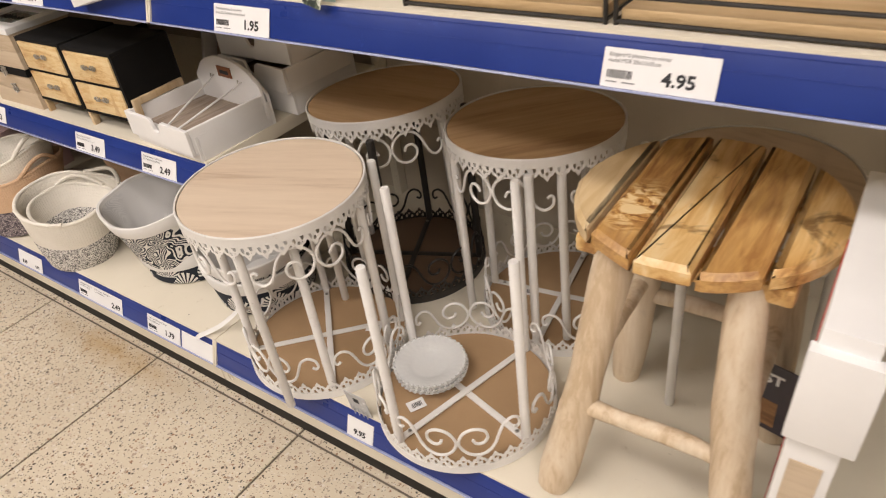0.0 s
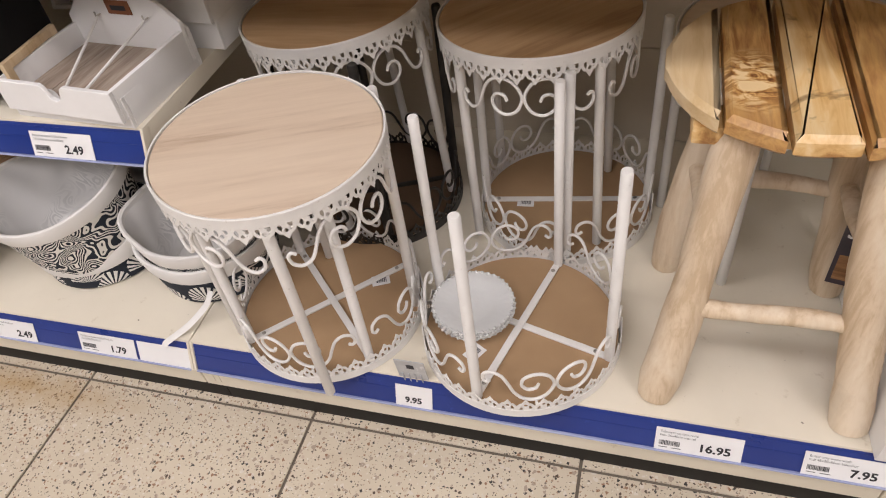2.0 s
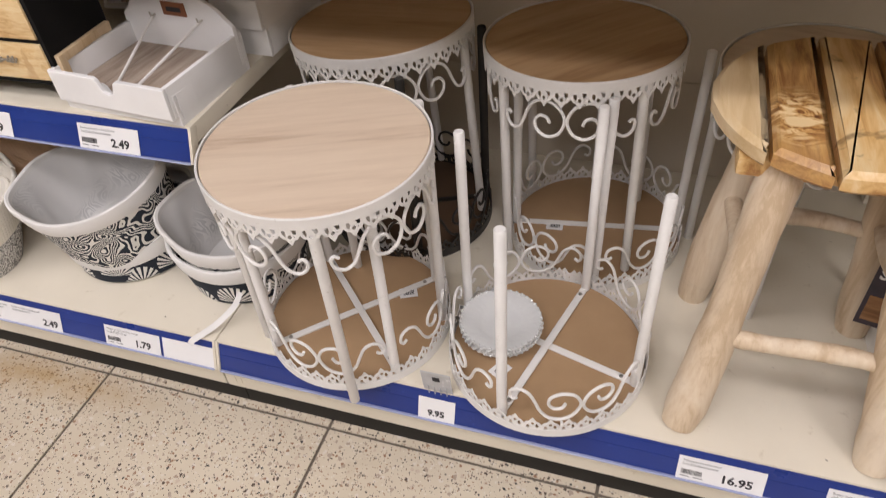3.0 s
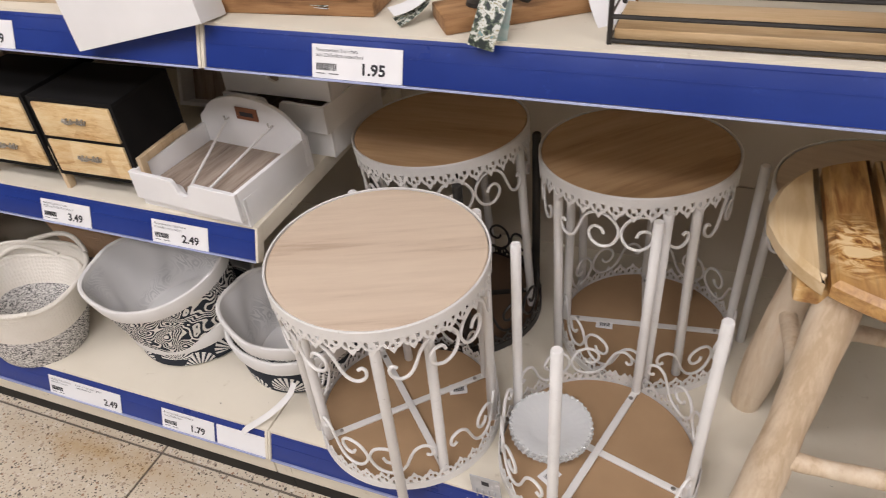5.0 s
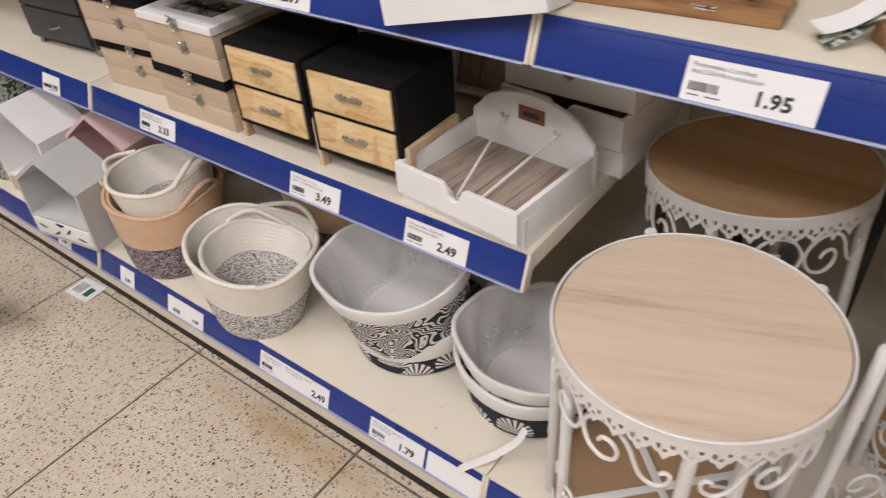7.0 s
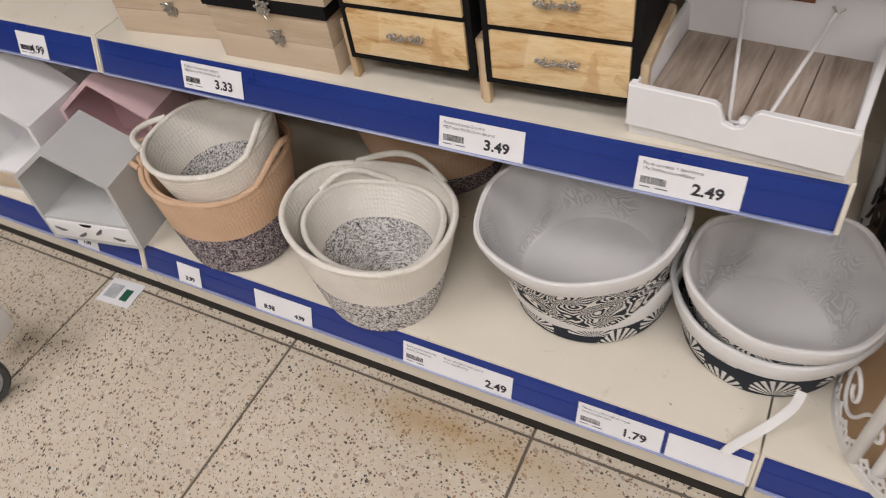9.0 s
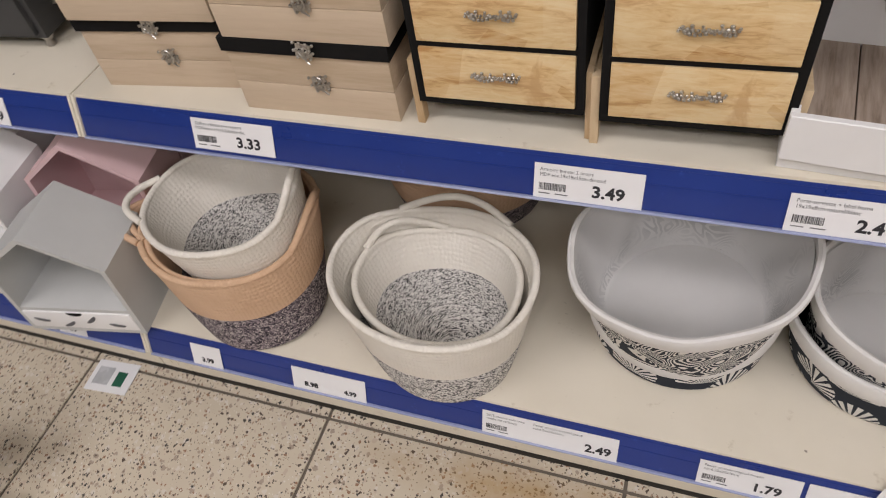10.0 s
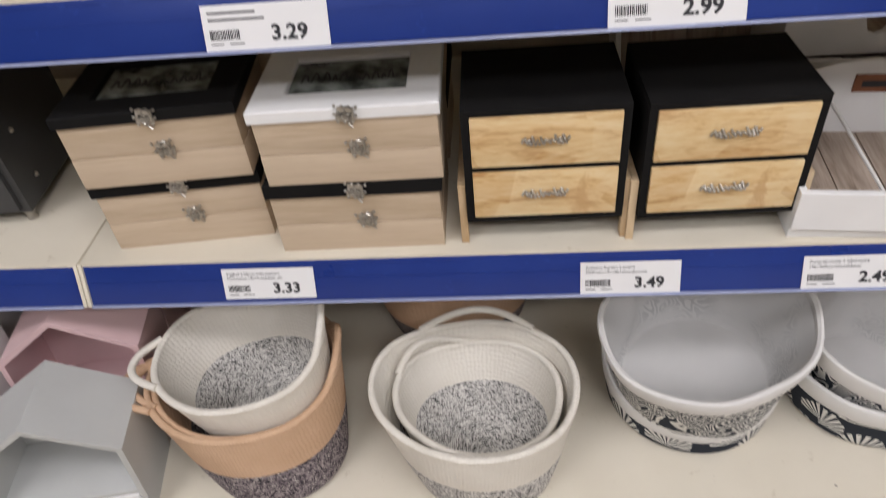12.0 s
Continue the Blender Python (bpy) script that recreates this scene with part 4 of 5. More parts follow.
canvas_basket("navy palm print canvas basket with folded cuff", pose(-0.288, 0.204, Z_LOW, 0, 0, 0), 0.121, 0.127, 0.066, 0.024, FANS, seed=0.4, limp=0.004, filled=True, rise=0.045, low=-2.2)
canvas_basket("black wave print canvas basket tilted in another", pose(-0.287, 0.186, Z_LOW + 0.052, 7.5, -6, 15), 0.110, 0.131, 0.150, 0.026, WAVES, (1.03, 0.98), seed=1.7)
canvas_basket("navy palm print canvas basket beside the stools", pose(-0.032, 0.200, Z_LOW, 0, 0, 40), 0.110, 0.128, 0.098, 0.028, FANS, seed=2.9, limp=0.004, filled=True, rise=0.020, low=-2.4)
canvas_basket("small canvas basket nested beside the stools, lining in view", pose(-0.030, 0.198, Z_LOW + 0.012, 4, -4, 70), 0.096, 0.119, 0.140, 0.028, WAVES, seed=3.6)
rib = thing("ribbon_tie", pose(0, 0, 0), "white fabric ribbon hanging over the shelf edge", "ribbon")
bm = bmesh.new()
bm_tube(bm, smooth_line([(0.026, 0.080, 0.262), (0.020, 0.062, 0.244), (-0.004, 0.035, 0.222), (-0.024, 0.014, 0.212), (-0.037, -0.002, 0.208), (-0.041, -0.008, 0.203)], 5), 0.0062, 8, False, 0.12)
part("ribbon", bm, CANVAS, rib)


# ---- price tags ----
def price_tag(x, y, z, price, lines, width=0.117, height=0.041, bar=True, off=0.0132, size=0.0190, at=0.54, label=None):
    """A paper price tag in the rail whose shelf front stands at y, z."""
    m = pose(x, y + 0.006, z - 0.004, -SLANT, 0, 0) @ pose(0, -0.0012, -off)
    tag = thing("price_tag", m, label or ("white paper price tag reading %s" % price if price else "blank white paper price tag"), "price tag", "price tags")
    box_part("card", (0, -0.0005, -height), (width, 0.0003, 0), PAPER, tag, 0)
    for i, text in enumerate(lines):
        if not text:
            box_part("small_print", (0.006, -0.0009, -0.0080 - 0.0062 * i), (0.052 + 0.008 * i, -0.0006, -0.0060 - 0.0062 * i), GREY_INK, tag, 0)
            continue
        words("description", text, 0.0062, (0.006, -0.0009, -0.0085 - 0.0062 * i), GREY_INK, tag, squeeze=0.92)
    if price:
        words("price", price, size, (width * at, -0.0009, -height + 0.008), INK, tag, squeeze=1.08, bold=0.0006)
    if bar:
        bm = bmesh.new()
        rnd = random.Random(price)
        xx = 0.006
        while xx < 0.034:
            wd = rnd.choice((0.0005, 0.0008, 0.0012))
            bm_box(bm, (xx, -0.0009, -height + 0.010), (xx + wd, -0.0006, -height + 0.0185))
            xx += wd + rnd.choice((0.0006, 0.0009))
        part("barcode", bm, INK, tag, "barcode", False)
        bm = bmesh.new()
        bm_box(bm, (0.006, -0.0009, -height + 0.0055), (0.018, -0.0006, -height + 0.0066))
        bm_box(bm, (0.024, -0.0009, -height + 0.0055), (0.038, -0.0006, -height + 0.0066))
        part("small_print", bm, GREY_INK, tag, "", False)
    return tag


MIDR, LOWR, TOPR = (Y_MID, Z_MID), (Y_LOW, Z_LOW), (Y_MID + 0.004, Z_TOP)
price_tag(-0.914, *MIDR, "3.33", ["Coffret a bijoux avec support", "MDF/verre 19x19.3x8.6cm div."], off=0.0085)
price_tag(-0.472, *MIDR, "3.49", ["Armoire bureau 2 tiroirs", "MDF env.19x18x15cm div.coul"])
price_tag(-0.217, *MIDR, "2.49", ["Porte-serviette + label home", "19x19x8cm naturel/blanc"])
price_tag(-1.30, *MIDR, "4.99", [], 0.075, at=0.42)
price_tag(0.170, *TOPR, "1.95", ["Portemanteau 2 crochets", "bois 22x7x10cm naturel/noir"], 0.124)
price_tag(0.813, *TOPR, "4.95", ["Etagere+2 planches et miroir", "metal MDF 28x10x35cm"], 0.122)
price_tag(-0.462, *TOPR, "2.99", ["", ""], 0.12)
price_tag(-0.835, *TOPR, "3.29", ["", ""], 0.12)
price_tag(-1.010, *LOWR, "3.99", [], 0.055, bar=False, at=0.32, size=0.012)
price_tag(-0.828, *LOWR, "8.98", [], 0.066, bar=False, at=0.30, size=0.0125)
price_tag(-0.762, *LOWR, "4.99", [], 0.056, bar=False, at=0.36, size=0.011)
price_tag(-0.527, *LOWR, "", ["Set/3 paniere toile trop", "ronde div variantes"], 0.066)
price_tag(-0.461, *LOWR, "2.49", ["Panier en toile tropical grand", "rond 24x24x10cm"], 0.121, bar=False, at=0.64)
price_tag(-0.239, *LOWR, "1.79", ["Panier en toile tropical moyen", "rond 20x20x10cm"], 0.121)
price_tag(-0.112, *LOWR, "", [], 0.106, bar=False)
price_tag(0.379, *LOWR, "9.95", [], 0.062, bar=False, at=0.26, size=0.0155)
price_tag(0.785, *LOWR, "16.95", ["Tabouret en teck rond", "bois 36x46cm naturel"], 0.121, at=0.50)
price_tag(0.985, *LOWR, "7.95", ["Butler tray white wash", "mdf 48x30x60cm blanc/nat"], 0.112)
price_tag(-1.285, *LOWR, "7.99", [], 0.06, bar=False, at=0.3, size=0.012)


# ---- two-drawer cabinets ----
def drawer_cabinet(m, label):
    c = thing("drawer_cabinet", m, label, "cabinet", "two-drawer cabinets")
    w, d, z0, z1 = 0.178, 0.140, 0.036, 0.185
    t = 0.008
    box_part("top_panel", (0, 0, z1 - t), (w, d, z1), BLACK_PAINT, c, 0.001, "matt black top")
    box_part("bottom_panel", (0, 0, z0), (w, d, z0 + t), BLACK_PAINT, c, 0.001)
    box_part("side_panel", (0, 0.0005, z0 + t), (t, d, z1 - t), BLACK_PAINT, c, 0)
    box_part("side_panel", (w - t, 0.0005, z0 + t), (w, d, z1 - t), BLACK_PAINT, c, 0)
    box_part("divider", (t, 0.0005, 0.5 * (z0 + z1) - 0.003), (w - t, d - 0.004, 0.5 * (z0 + z1) + 0.003), BLACK_PAINT, c, 0)
    box_part("back_panel", (t, d - 0.0039, z0 + t), (w - t, d - 0.001, z1 - t), BLACK_PAINT, c, 0)
    zm = 0.5 * (z0 + z1)
    for a, b in ((z0 + t + 0.001, zm - 0.004), (zm + 0.004, z1 - t - 0.001)):
        dr = part("drawer", bm_box(bmesh.new(), (t + 0.001, -0.0025, a), (w - t - 0.001, 0.010, b), None, 0.0012), PINE, c, "knotty pine drawer front")
        hz = 0.5 * (a + b) + 0.003
        bm = bmesh.new()
        hx = w / 2
        for i in range(23):
            q = (i - 11) / 11
            wave = 0.0014 * math.sin(4.2 * q + 0.6) + 0.0022 * math.sin(2.9 * i)
            bmesh.ops.create_icosphere(bm, subdivisions=1, radius=0.0017 + 0.0009 * abs(math.sin(2.7 * i)), matrix=Matrix.Translation((hx + 0.024 * q, -0.0045 - 0.0035 * (1 - q * q), hz + wave)))
        for s in (-1, 1):
            for dx, dz, r in ((0.010, 0.0045, 0.0019), (0.014, -0.0040, 0.0021), (0.0185, 0.0042, 0.0024), (0.0215, -0.0026, 0.0020), (0.0250, 0.0026, 0.0017), (0.0050, -0.0036, 0.0017)):
                bmesh.ops.create_icosphere(bm, subdivisions=1, radius=r, matrix=Matrix.Translation((hx + s * dx, -0.0045, hz + dz * (1 if s > 0 else -0.8))))
        h = part("handle", bm, SILVER, dr, "ornate cast nickel pull")
    for x in (-0.0095, w + 0.0005):
        bm = bmesh.new()
        bm_box(bm, (x, 0.006, 0.0), (x + 0.009, 0.020, 0.085), None, 0.001)
        bm_box(bm, (x, d - 0.020, 0.0), (x + 0.009, d - 0.006, 0.085), None, 0.001)
        bm_box(bm, (x, 0.020, 0.071), (x + 0.009, d - 0.020, 0.085), None, 0.001)
        bm_box(bm, (x, 0.020, 0.020), (x + 0.009, d - 0.020, 0.032), None, 0.001)
        part("leg_frame", bm, LEG_PINE, c, "raw pine side leg frame")
    return c


drawer_cabinet(pose(-0.603, 0.146, Z_MID, 0, 0, 0.8), "black two-drawer desk cabinet with pine fronts on the shelf")
drawer_cabinet(pose(-0.409, 0.143, Z_MID, 0, 0, 1.5), "black two-drawer desk cabinet with pine fronts beside a white tray")


# ---- jewellery boxes ----
def latch(m, parent):
    m = m @ Matrix.Scale(1.25, 4)
    bm = bmesh.new()
    bm_box(bm, (-0.008, -0.0012, -0.003), (0.008, 0.0, 0.003), m, 0.0004)
    bm_box(bm, (-0.007, -0.0012, 0.0055), (0.007, 0.0, 0.0105), m, 0.0004)
    for i in range(7):
        for z0, z1 in ((-0.0035, 0.0032), (0.0052, 0.0110)):
            bmesh.ops.create_icosphere(bm, subdivisions=1, radius=0.0017, matrix=m @ Matrix.Translation((-0.009 + 0.003 * i, -0.0012, z0 if i % 2 else z1)))
    line = smooth_line([(-0.001, -0.002, 0.008), (0.001, -0.005, 0.013), (0.006, -0.006, 0.012), (0.0065, -0.005, 0.004), (0.003, -0.004, -0.002), (0.007, -0.005, -0.006)], 4)
    bm_tube(bm, [m @ p for p in line], 0.0011, 6)
    line = smooth_line([(-0.006, -0.0015, 0.0005), (-0.003, -0.004, 0.003), (0.0, -0.004, -0.001), (0.003, -0.003, 0.001)], 4)
    bm_tube(bm, [m @ p for p in line], 0.0010, 6)
    return part("latch", bm, SILVER, parent, "ornate nickel latch")


def jewel_box(m, label, lid_mat, height=0.090, lid=0.019, glazed=True, w=0.200, d=0.150, seam=0.04):
    b = thing("jewellery_box", m, label, "box", "jewellery boxes")
    bm = bmesh.new()
    bm_box(bm, (0, 0, 0), (w, d, seam), None, 0.0012)
    part("body", bm, KRAFT_WOOD, b, "raw wooden body")
    bm = bmesh.new()
    bm_box(bm, (0.0004, 0.0004, seam + 0.0006), (w - 0.0004, d - 0.0004, height - lid), None, 0.0012)
    part("upper_body", bm, KRAFT_WOOD, b, "raw wooden upper body")
    ld = bmesh.new()
    o, f = 0.003, 0.037
    bm_frame(ld, (-o, -o, height - lid), (w + o, d + o, height), f, 0.0015)
    lo = part("lid", ld, lid_mat, b, "painted lid frame")
    part("lid_pane", bm_box(bmesh.new(), (f - o, f - o, height - lid + 0.001), (w + o - f, d + o - f, height - 0.006)), PANE, lo, "dark glass pane")
    bm = bmesh.new()
    rnd = random.Random(5)
    x = 0.045
    while x < w - 0.05:
        ww = rnd.uniform(0.004, 0.011)
        bm_tube(bm, smooth_line([(x, d * 0.5 - 0.008, height - 0.0055), (x + ww * 0.4, d * 0.5 + rnd.uniform(0.0, 0.014), height - 0.0055), (x + ww, d * 0.5 - 0.006, height - 0.0055)], 4), 0.0011, 5)
        x += ww + 0.003
    part("painted_script", bm, INK, lo, "dark painted script")
    latch(pose(w * 0.52, -0.004, height - lid * 0.8, 0, 8, 0), b)
    latch(pose(w * 0.56, -0.0005, seam + 0.002, 0, -10, 0), b)
    return b


BX = 0.102
BX2 = 0.097
jewel_box(pose(-0.833, 0.146, Z_MID, 0, 0, 1.0), "raw wooden jewellery box with a black lid under another", BLACK_PAINT, BX)
jewel_box(pose(-0.826, 0.142, Z_MID + BX + 0.0005, 0, 0, 1.2), "raw wooden jewellery box with white glazed lid on top", WHITE_PAINT, BX2, 0.014)
jewel_box(pose(-1.052, 0.160, Z_MID, 0, 0, 6.0), "raw wooden jewellery box with a black lid, turned a little", BLACK_PAINT, BX)
jewel_box(pose(-1.050, 0.150, Z_MID + BX + 0.0005, 0, 0, 5.0), "raw wooden jewellery box with black glazed lid on top", BLACK_PAINT, BX2, 0.014)
for x, z, a in ((-0.835, 0, 0), (-0.833, BX, 2), (-1.05, 0, -2), (-1.045, BX, 3)):
    jewel_box(pose(x, 0.335, Z_MID + z + (0.0005 if z else 0), 0, 0, a), "raw wooden jewellery box in the row behind", BLACK_PAINT, BX)


# ---- napkin trays ----
def napkin_tray(m, label, arm=True):
    t = thing("napkin_tray", m, label, "tray", "napkin trays")
    w, d, h, k = 0.225, 0.190, 0.052, 0.008
    bm = bmesh.new()
    front = [(0, 0), (w, 0), (w, h), (w * 0.60, h), (w * 0.575, h - 0.004), (w * 0.545, h - 0.022), (w * 0.50, h - 0.026), (w * 0.455, h - 0.022), (w * 0.425, h - 0.004), (w * 0.40, h), (0, h)]
    bm_prism(bm, front, 0, k, 0.001)
    part("front_panel", bm, WHITE_PAINT, t)
    for x in (0, w - k):
        bm = bmesh.new()
        bm_box(bm, (x, k, 0), (x + k, d - k, h), None, 0.001)
        part("side_panel", bm, WHITE_PAINT, t)
    back = [(0, 0), (w, 0), (w, h + 0.004)] + [(w / 2 + 0.5 * w * math.cos(a) * (0.92 if 0.2 < a < 2.9 else 1), h + 0.006 + 0.058 * math.sin(a) ** 0.9) for a in [0.12 + 2.9 * i / 14 for i in range(15)]] + [(0, h + 0.004)]
    bm = bmesh.new()
    bm_prism(bm, back, d - k, d, 0.001)
    part("arched_back", bm, WHITE_PAINT, t, "white arched back panel")
    for i in range(4):
        x = k + (w - 2 * k) * i / 4
        box_part("floor_slat", (x + 0.0006, k, 0.006), (x + (w - 2 * k) / 4 - 0.0006, d - k, 0.016 if arm else 0.012), GREY_WOOD, t, 0.001, "grey-brown wooden slat")
    box_part("label_plate", (w * 0.41, d - k - 0.0022, h + 0.022), (w * 0.62, d - k - 0.0002, h + 0.045), LEATHER, t, 0.0005, "brown leather label plate")
    box_part("label_print", (w * 0.45, d - k - 0.0028, h + 0.029), (w * 0.58, d - k - 0.0023, h + 0.037), INK, t, 0)
    if arm:
        bm = bmesh.new()
        y1, z1 = d - k - 0.004, h + 0.018
        line = [(w * 0.30, y1, z1), (w * 0.31, y1 - 0.01, z1 - 0.005), (w * 0.46, 0.022, 0.024), (w * 0.47, 0.016, 0.0225), (w * 0.60, 0.016, 0.0225), (w * 0.61, 0.022, 0.024), (w * 0.72, y1 - 0.01, z1 - 0.005), (w * 0.73, y1, z1)]
        bm_tube(bm, line, 0.0022, 8)
        part("wire_arm", bm, WHITE_METAL, t, "white wire napkin arm")
        bm = bmesh.new()
        bmesh.ops.create_uvsphere(bm, u_segments=14, v_segments=8, radius=0.0075, matrix=Matrix.Translation((w * 0.535, 0.016, 0.0255)))
        part("weight_ball", bm, WHITE_PAINT, t)
        for x in (0.30, 0.73):
            bm = bmesh.new()
            bm_tube(bm, [(w * x - 0.006, y1 + 0.002, z1 + 0.004), (w * x, y1 - 0.003, z1), (w * x + 0.006, y1 + 0.002, z1 + 0.003)], 0.0016, 6)
            part("hinge_hook", bm, SILVER, t, "small metal hook")
    return t


napkin_tray(pose(-0.236, 0.144, Z_MID, 0, 0, -3.5), "white wooden napkin tray under another", False)
napkin_tray(pose(-0.238, 0.136, Z_MID + 0.0175, 0, 0, -5.0), "white wooden napkin tray with wire arm, arched back and leather label")
for x, y, z, a in ((-0.205, 0.375, 0, -3), (-0.203, 0.37, 0.053, -5), (-0.200, 0.378, 0.106, -1)):
    m = pose(x, y, Z_MID + z, 0, 0, a)
    napkin_tray(m, "white wooden napkin tray stacked at the shelf back", False)
napkin_tray(pose(-0.395, 0.50, Z_MID + 0.005, 72, 0, 3), "white wooden napkin tray standing on edge behind", False)


# ---- little wooden houses ----
def wooden_house(m, label, paint, w=0.205, eave=0.190, apex=0.270, depth=0.14, drawer=True, lean=0.012):
    h = thing("wooden_house", m, label, "shelf box", "wooden houses")
    t = 0.008
    outline = [(0, 0), (w, 0), (w + lean, eave), (w / 2 + lean, apex), (lean, eave)]
    names = ("base", "side_wall", "roof_slope", "roof_slope", "side_wall")
    cx, cz = w / 2 + lean / 2, eave * 0.55
    inner = []
    n = len(outline)
    for k in range(n):
        p0, p1, p2 = (Vector(outline[(k + j) % n]) for j in (-1, 0, 1))
        d0, d1 = (p1 - p0).normalized(), (p2 - p1).normalized()
        n0, n1 = Vector((-d0.y, d0.x)), Vector((-d1.y, d1.x))
        b = (n0 + n1).normalized()
        inner.append(p1 + b * t / max(b.dot(n0), 0.3))
    for k in range(n):
        j = (k + 1) % n
        bm = bmesh.new()
        bm_prism(bm, [outline[k], outline[j], tuple(inner[j]), tuple(inner[k])], 0, depth)
        part(names[k], bm, paint, h)
    bm = bmesh.new()
    bm_prism(bm, [tuple(p) for p in inner], depth - 0.006, depth - 0.002)
    part("back_board", bm, paint, h)
    zs = 0.052
    box_part("inner_shelf", (t + 0.002, 0.001, zs), (w - t + 0.003, depth - 0.007, zs + t), paint, h, 0.0006)
    if drawer:
        dr = part("drawer", bm_box(bmesh.new(), (t + 0.001, -0.001, t + 0.001), (w - t + 0.001, depth - 0.02, zs - 0.001), None, 0.001), WHITE_PAINT if drawer == 1 else KRAFT_WOOD, h, "small drawer")
        bm = bmesh.new()
        bm_prism(bm, [(w / 2 - 0.014, zs - 0.001)] + [(w / 2 + 0.014 * math.cos(a), zs - 0.001 + 0.008 * math.sin(a)) for a in [math.pi + math.pi * i / 8 for i in range(1, 8)]] + [(w / 2 + 0.014, zs - 0.001)], -0.0018, -0.0012)
        part("finger_notch", bm, BLACK_PAINT, dr, "dark finger notch", False)
        if drawer == 1:
            for i, (x, z, a) in enumerate(((0.035, 0.030, -15), (0.08, 0.020, 30), (0.125, 0.034, 40), (0.165, 0.022, -10))):
                bm = bmesh.new()
                poly = [(0.014 * math.cos(q), 0.0035 * math.sin(q) + 0.001 * math.cos(2 * q)) for q in [2 * math.pi * k / 12 for k in range(12)]]
                bm_prism(bm, poly, -0.0019, -0.0013, 0, pose(x, 0, z, 0, -a, 0))
                part("feather_print", bm, GREY_INK, dr, "grey feather print", False)
    return h


wooden_house(pose(-1.278, -0.042, Z_LOW, 0, 0, 10), "pale grey wooden house shelf with feather print drawer", GREY_PAINT, 0.205, 0.158, 0.226, 0.115, lean=0.010)
wooden_house(pose(-1.520, 0.020, Z_LOW, 0, 0, 8), "white wooden house shelf with a kraft drawer", WHITE_PAINT, drawer=2)
wooden_house(pose(-1.600, 0.185, Z_LOW, 0, 0, 4), "white wooden house shelf in the row behind", WHITE_PAINT, drawer=0)
wooden_house(pose(-1.304, 0.108, Z_LOW, 0, 0, 9), "pale pink wooden house shelf behind the grey one", PINK_PAINT, 0.200, 0.192, 0.262, 0.115, drawer=0, lean=0.018)
wooden_house(pose(-1.323, 0.227, Z_LOW, 0, 0, 9), "pale pink wooden house shelf at the back", PINK_PAINT, 0.200, 0.192, 0.262, 0.115, drawer=0, lean=0.018)
bd = thing("print_box", pose(-1.66, 0.02, Z_LOW, -4, 0, 12), "leaf printed cardboard box leaning on the shelf", "box")
box_part("body", (0, 0, 0), (0.12, 0.16, 0.26), LEAF_CARD, bd, 0.002)
bk = thing("black_crate", pose(-1.66, 0.22, Z_LOW), "black storage crate at the shelf back", "crate")
box_part("body", (-0.30, 0, 0), (0.14, 0.30, 0.22), BLACK_PAINT, bk, 0.006)
box_part("rim", (-0.305, -0.006, 0.22), (0.145, 0.306, 0.235), BLACK_PAINT, bk, 0.004)

# dark chest on the next bay's shelf
ch = thing("drawer_chest", pose(-1.445, 0.195, Z_MID, 0, 0, 5), "charcoal painted little chest with three drawers", "chest")
W, D, H = 0.25, 0.20, 0.25
box_part("body", (0, 0.006, 0.018), (W, D, H), DARK_GREY, ch, 0.002)
for i in range(3):
    z = 0.026 + i * 0.074
    dr = box_part("drawer", (0.010, -0.002, z), (W - 0.010, 0.012, z + 0.068), DARK_GREY, ch, 0.0015)
    bm = bmesh.new()
    bm_tube(bm, smooth_line([(W / 2 - 0.02, -0.003, z + 0.036), (W / 2, -0.014, z + 0.032), (W / 2 + 0.02, -0.003, z + 0.036)], 4), 0.0025, 7)
    part("handle", bm, SILVER, dr, "nickel handle")
for x in (0.012, W - 0.012):
    for y in (0.018, D - 0.014):
        bm = bmesh.new()
        rings = bm_lathe(bm, [(0.004, 0.0), (0.008, 0.002), (0.006, 0.010), (0.011, 0.018)], 12)
        cap(bm, rings[0])
        bmesh.ops.translate(bm, vec=(x, y, 0), verts=bm.verts)
        part("foot", bm, SILVER, ch, "small nickel foot")
for z in (0.05, 0.12, 0.2):
    bm = bmesh.new()
    bmesh.ops.create_icosphere(bm, subdivisions=1, radius=0.004, matrix=Matrix.Translation((W + 0.0015, 0.05, z)))
    part("side_stud", bm, SILVER, ch)


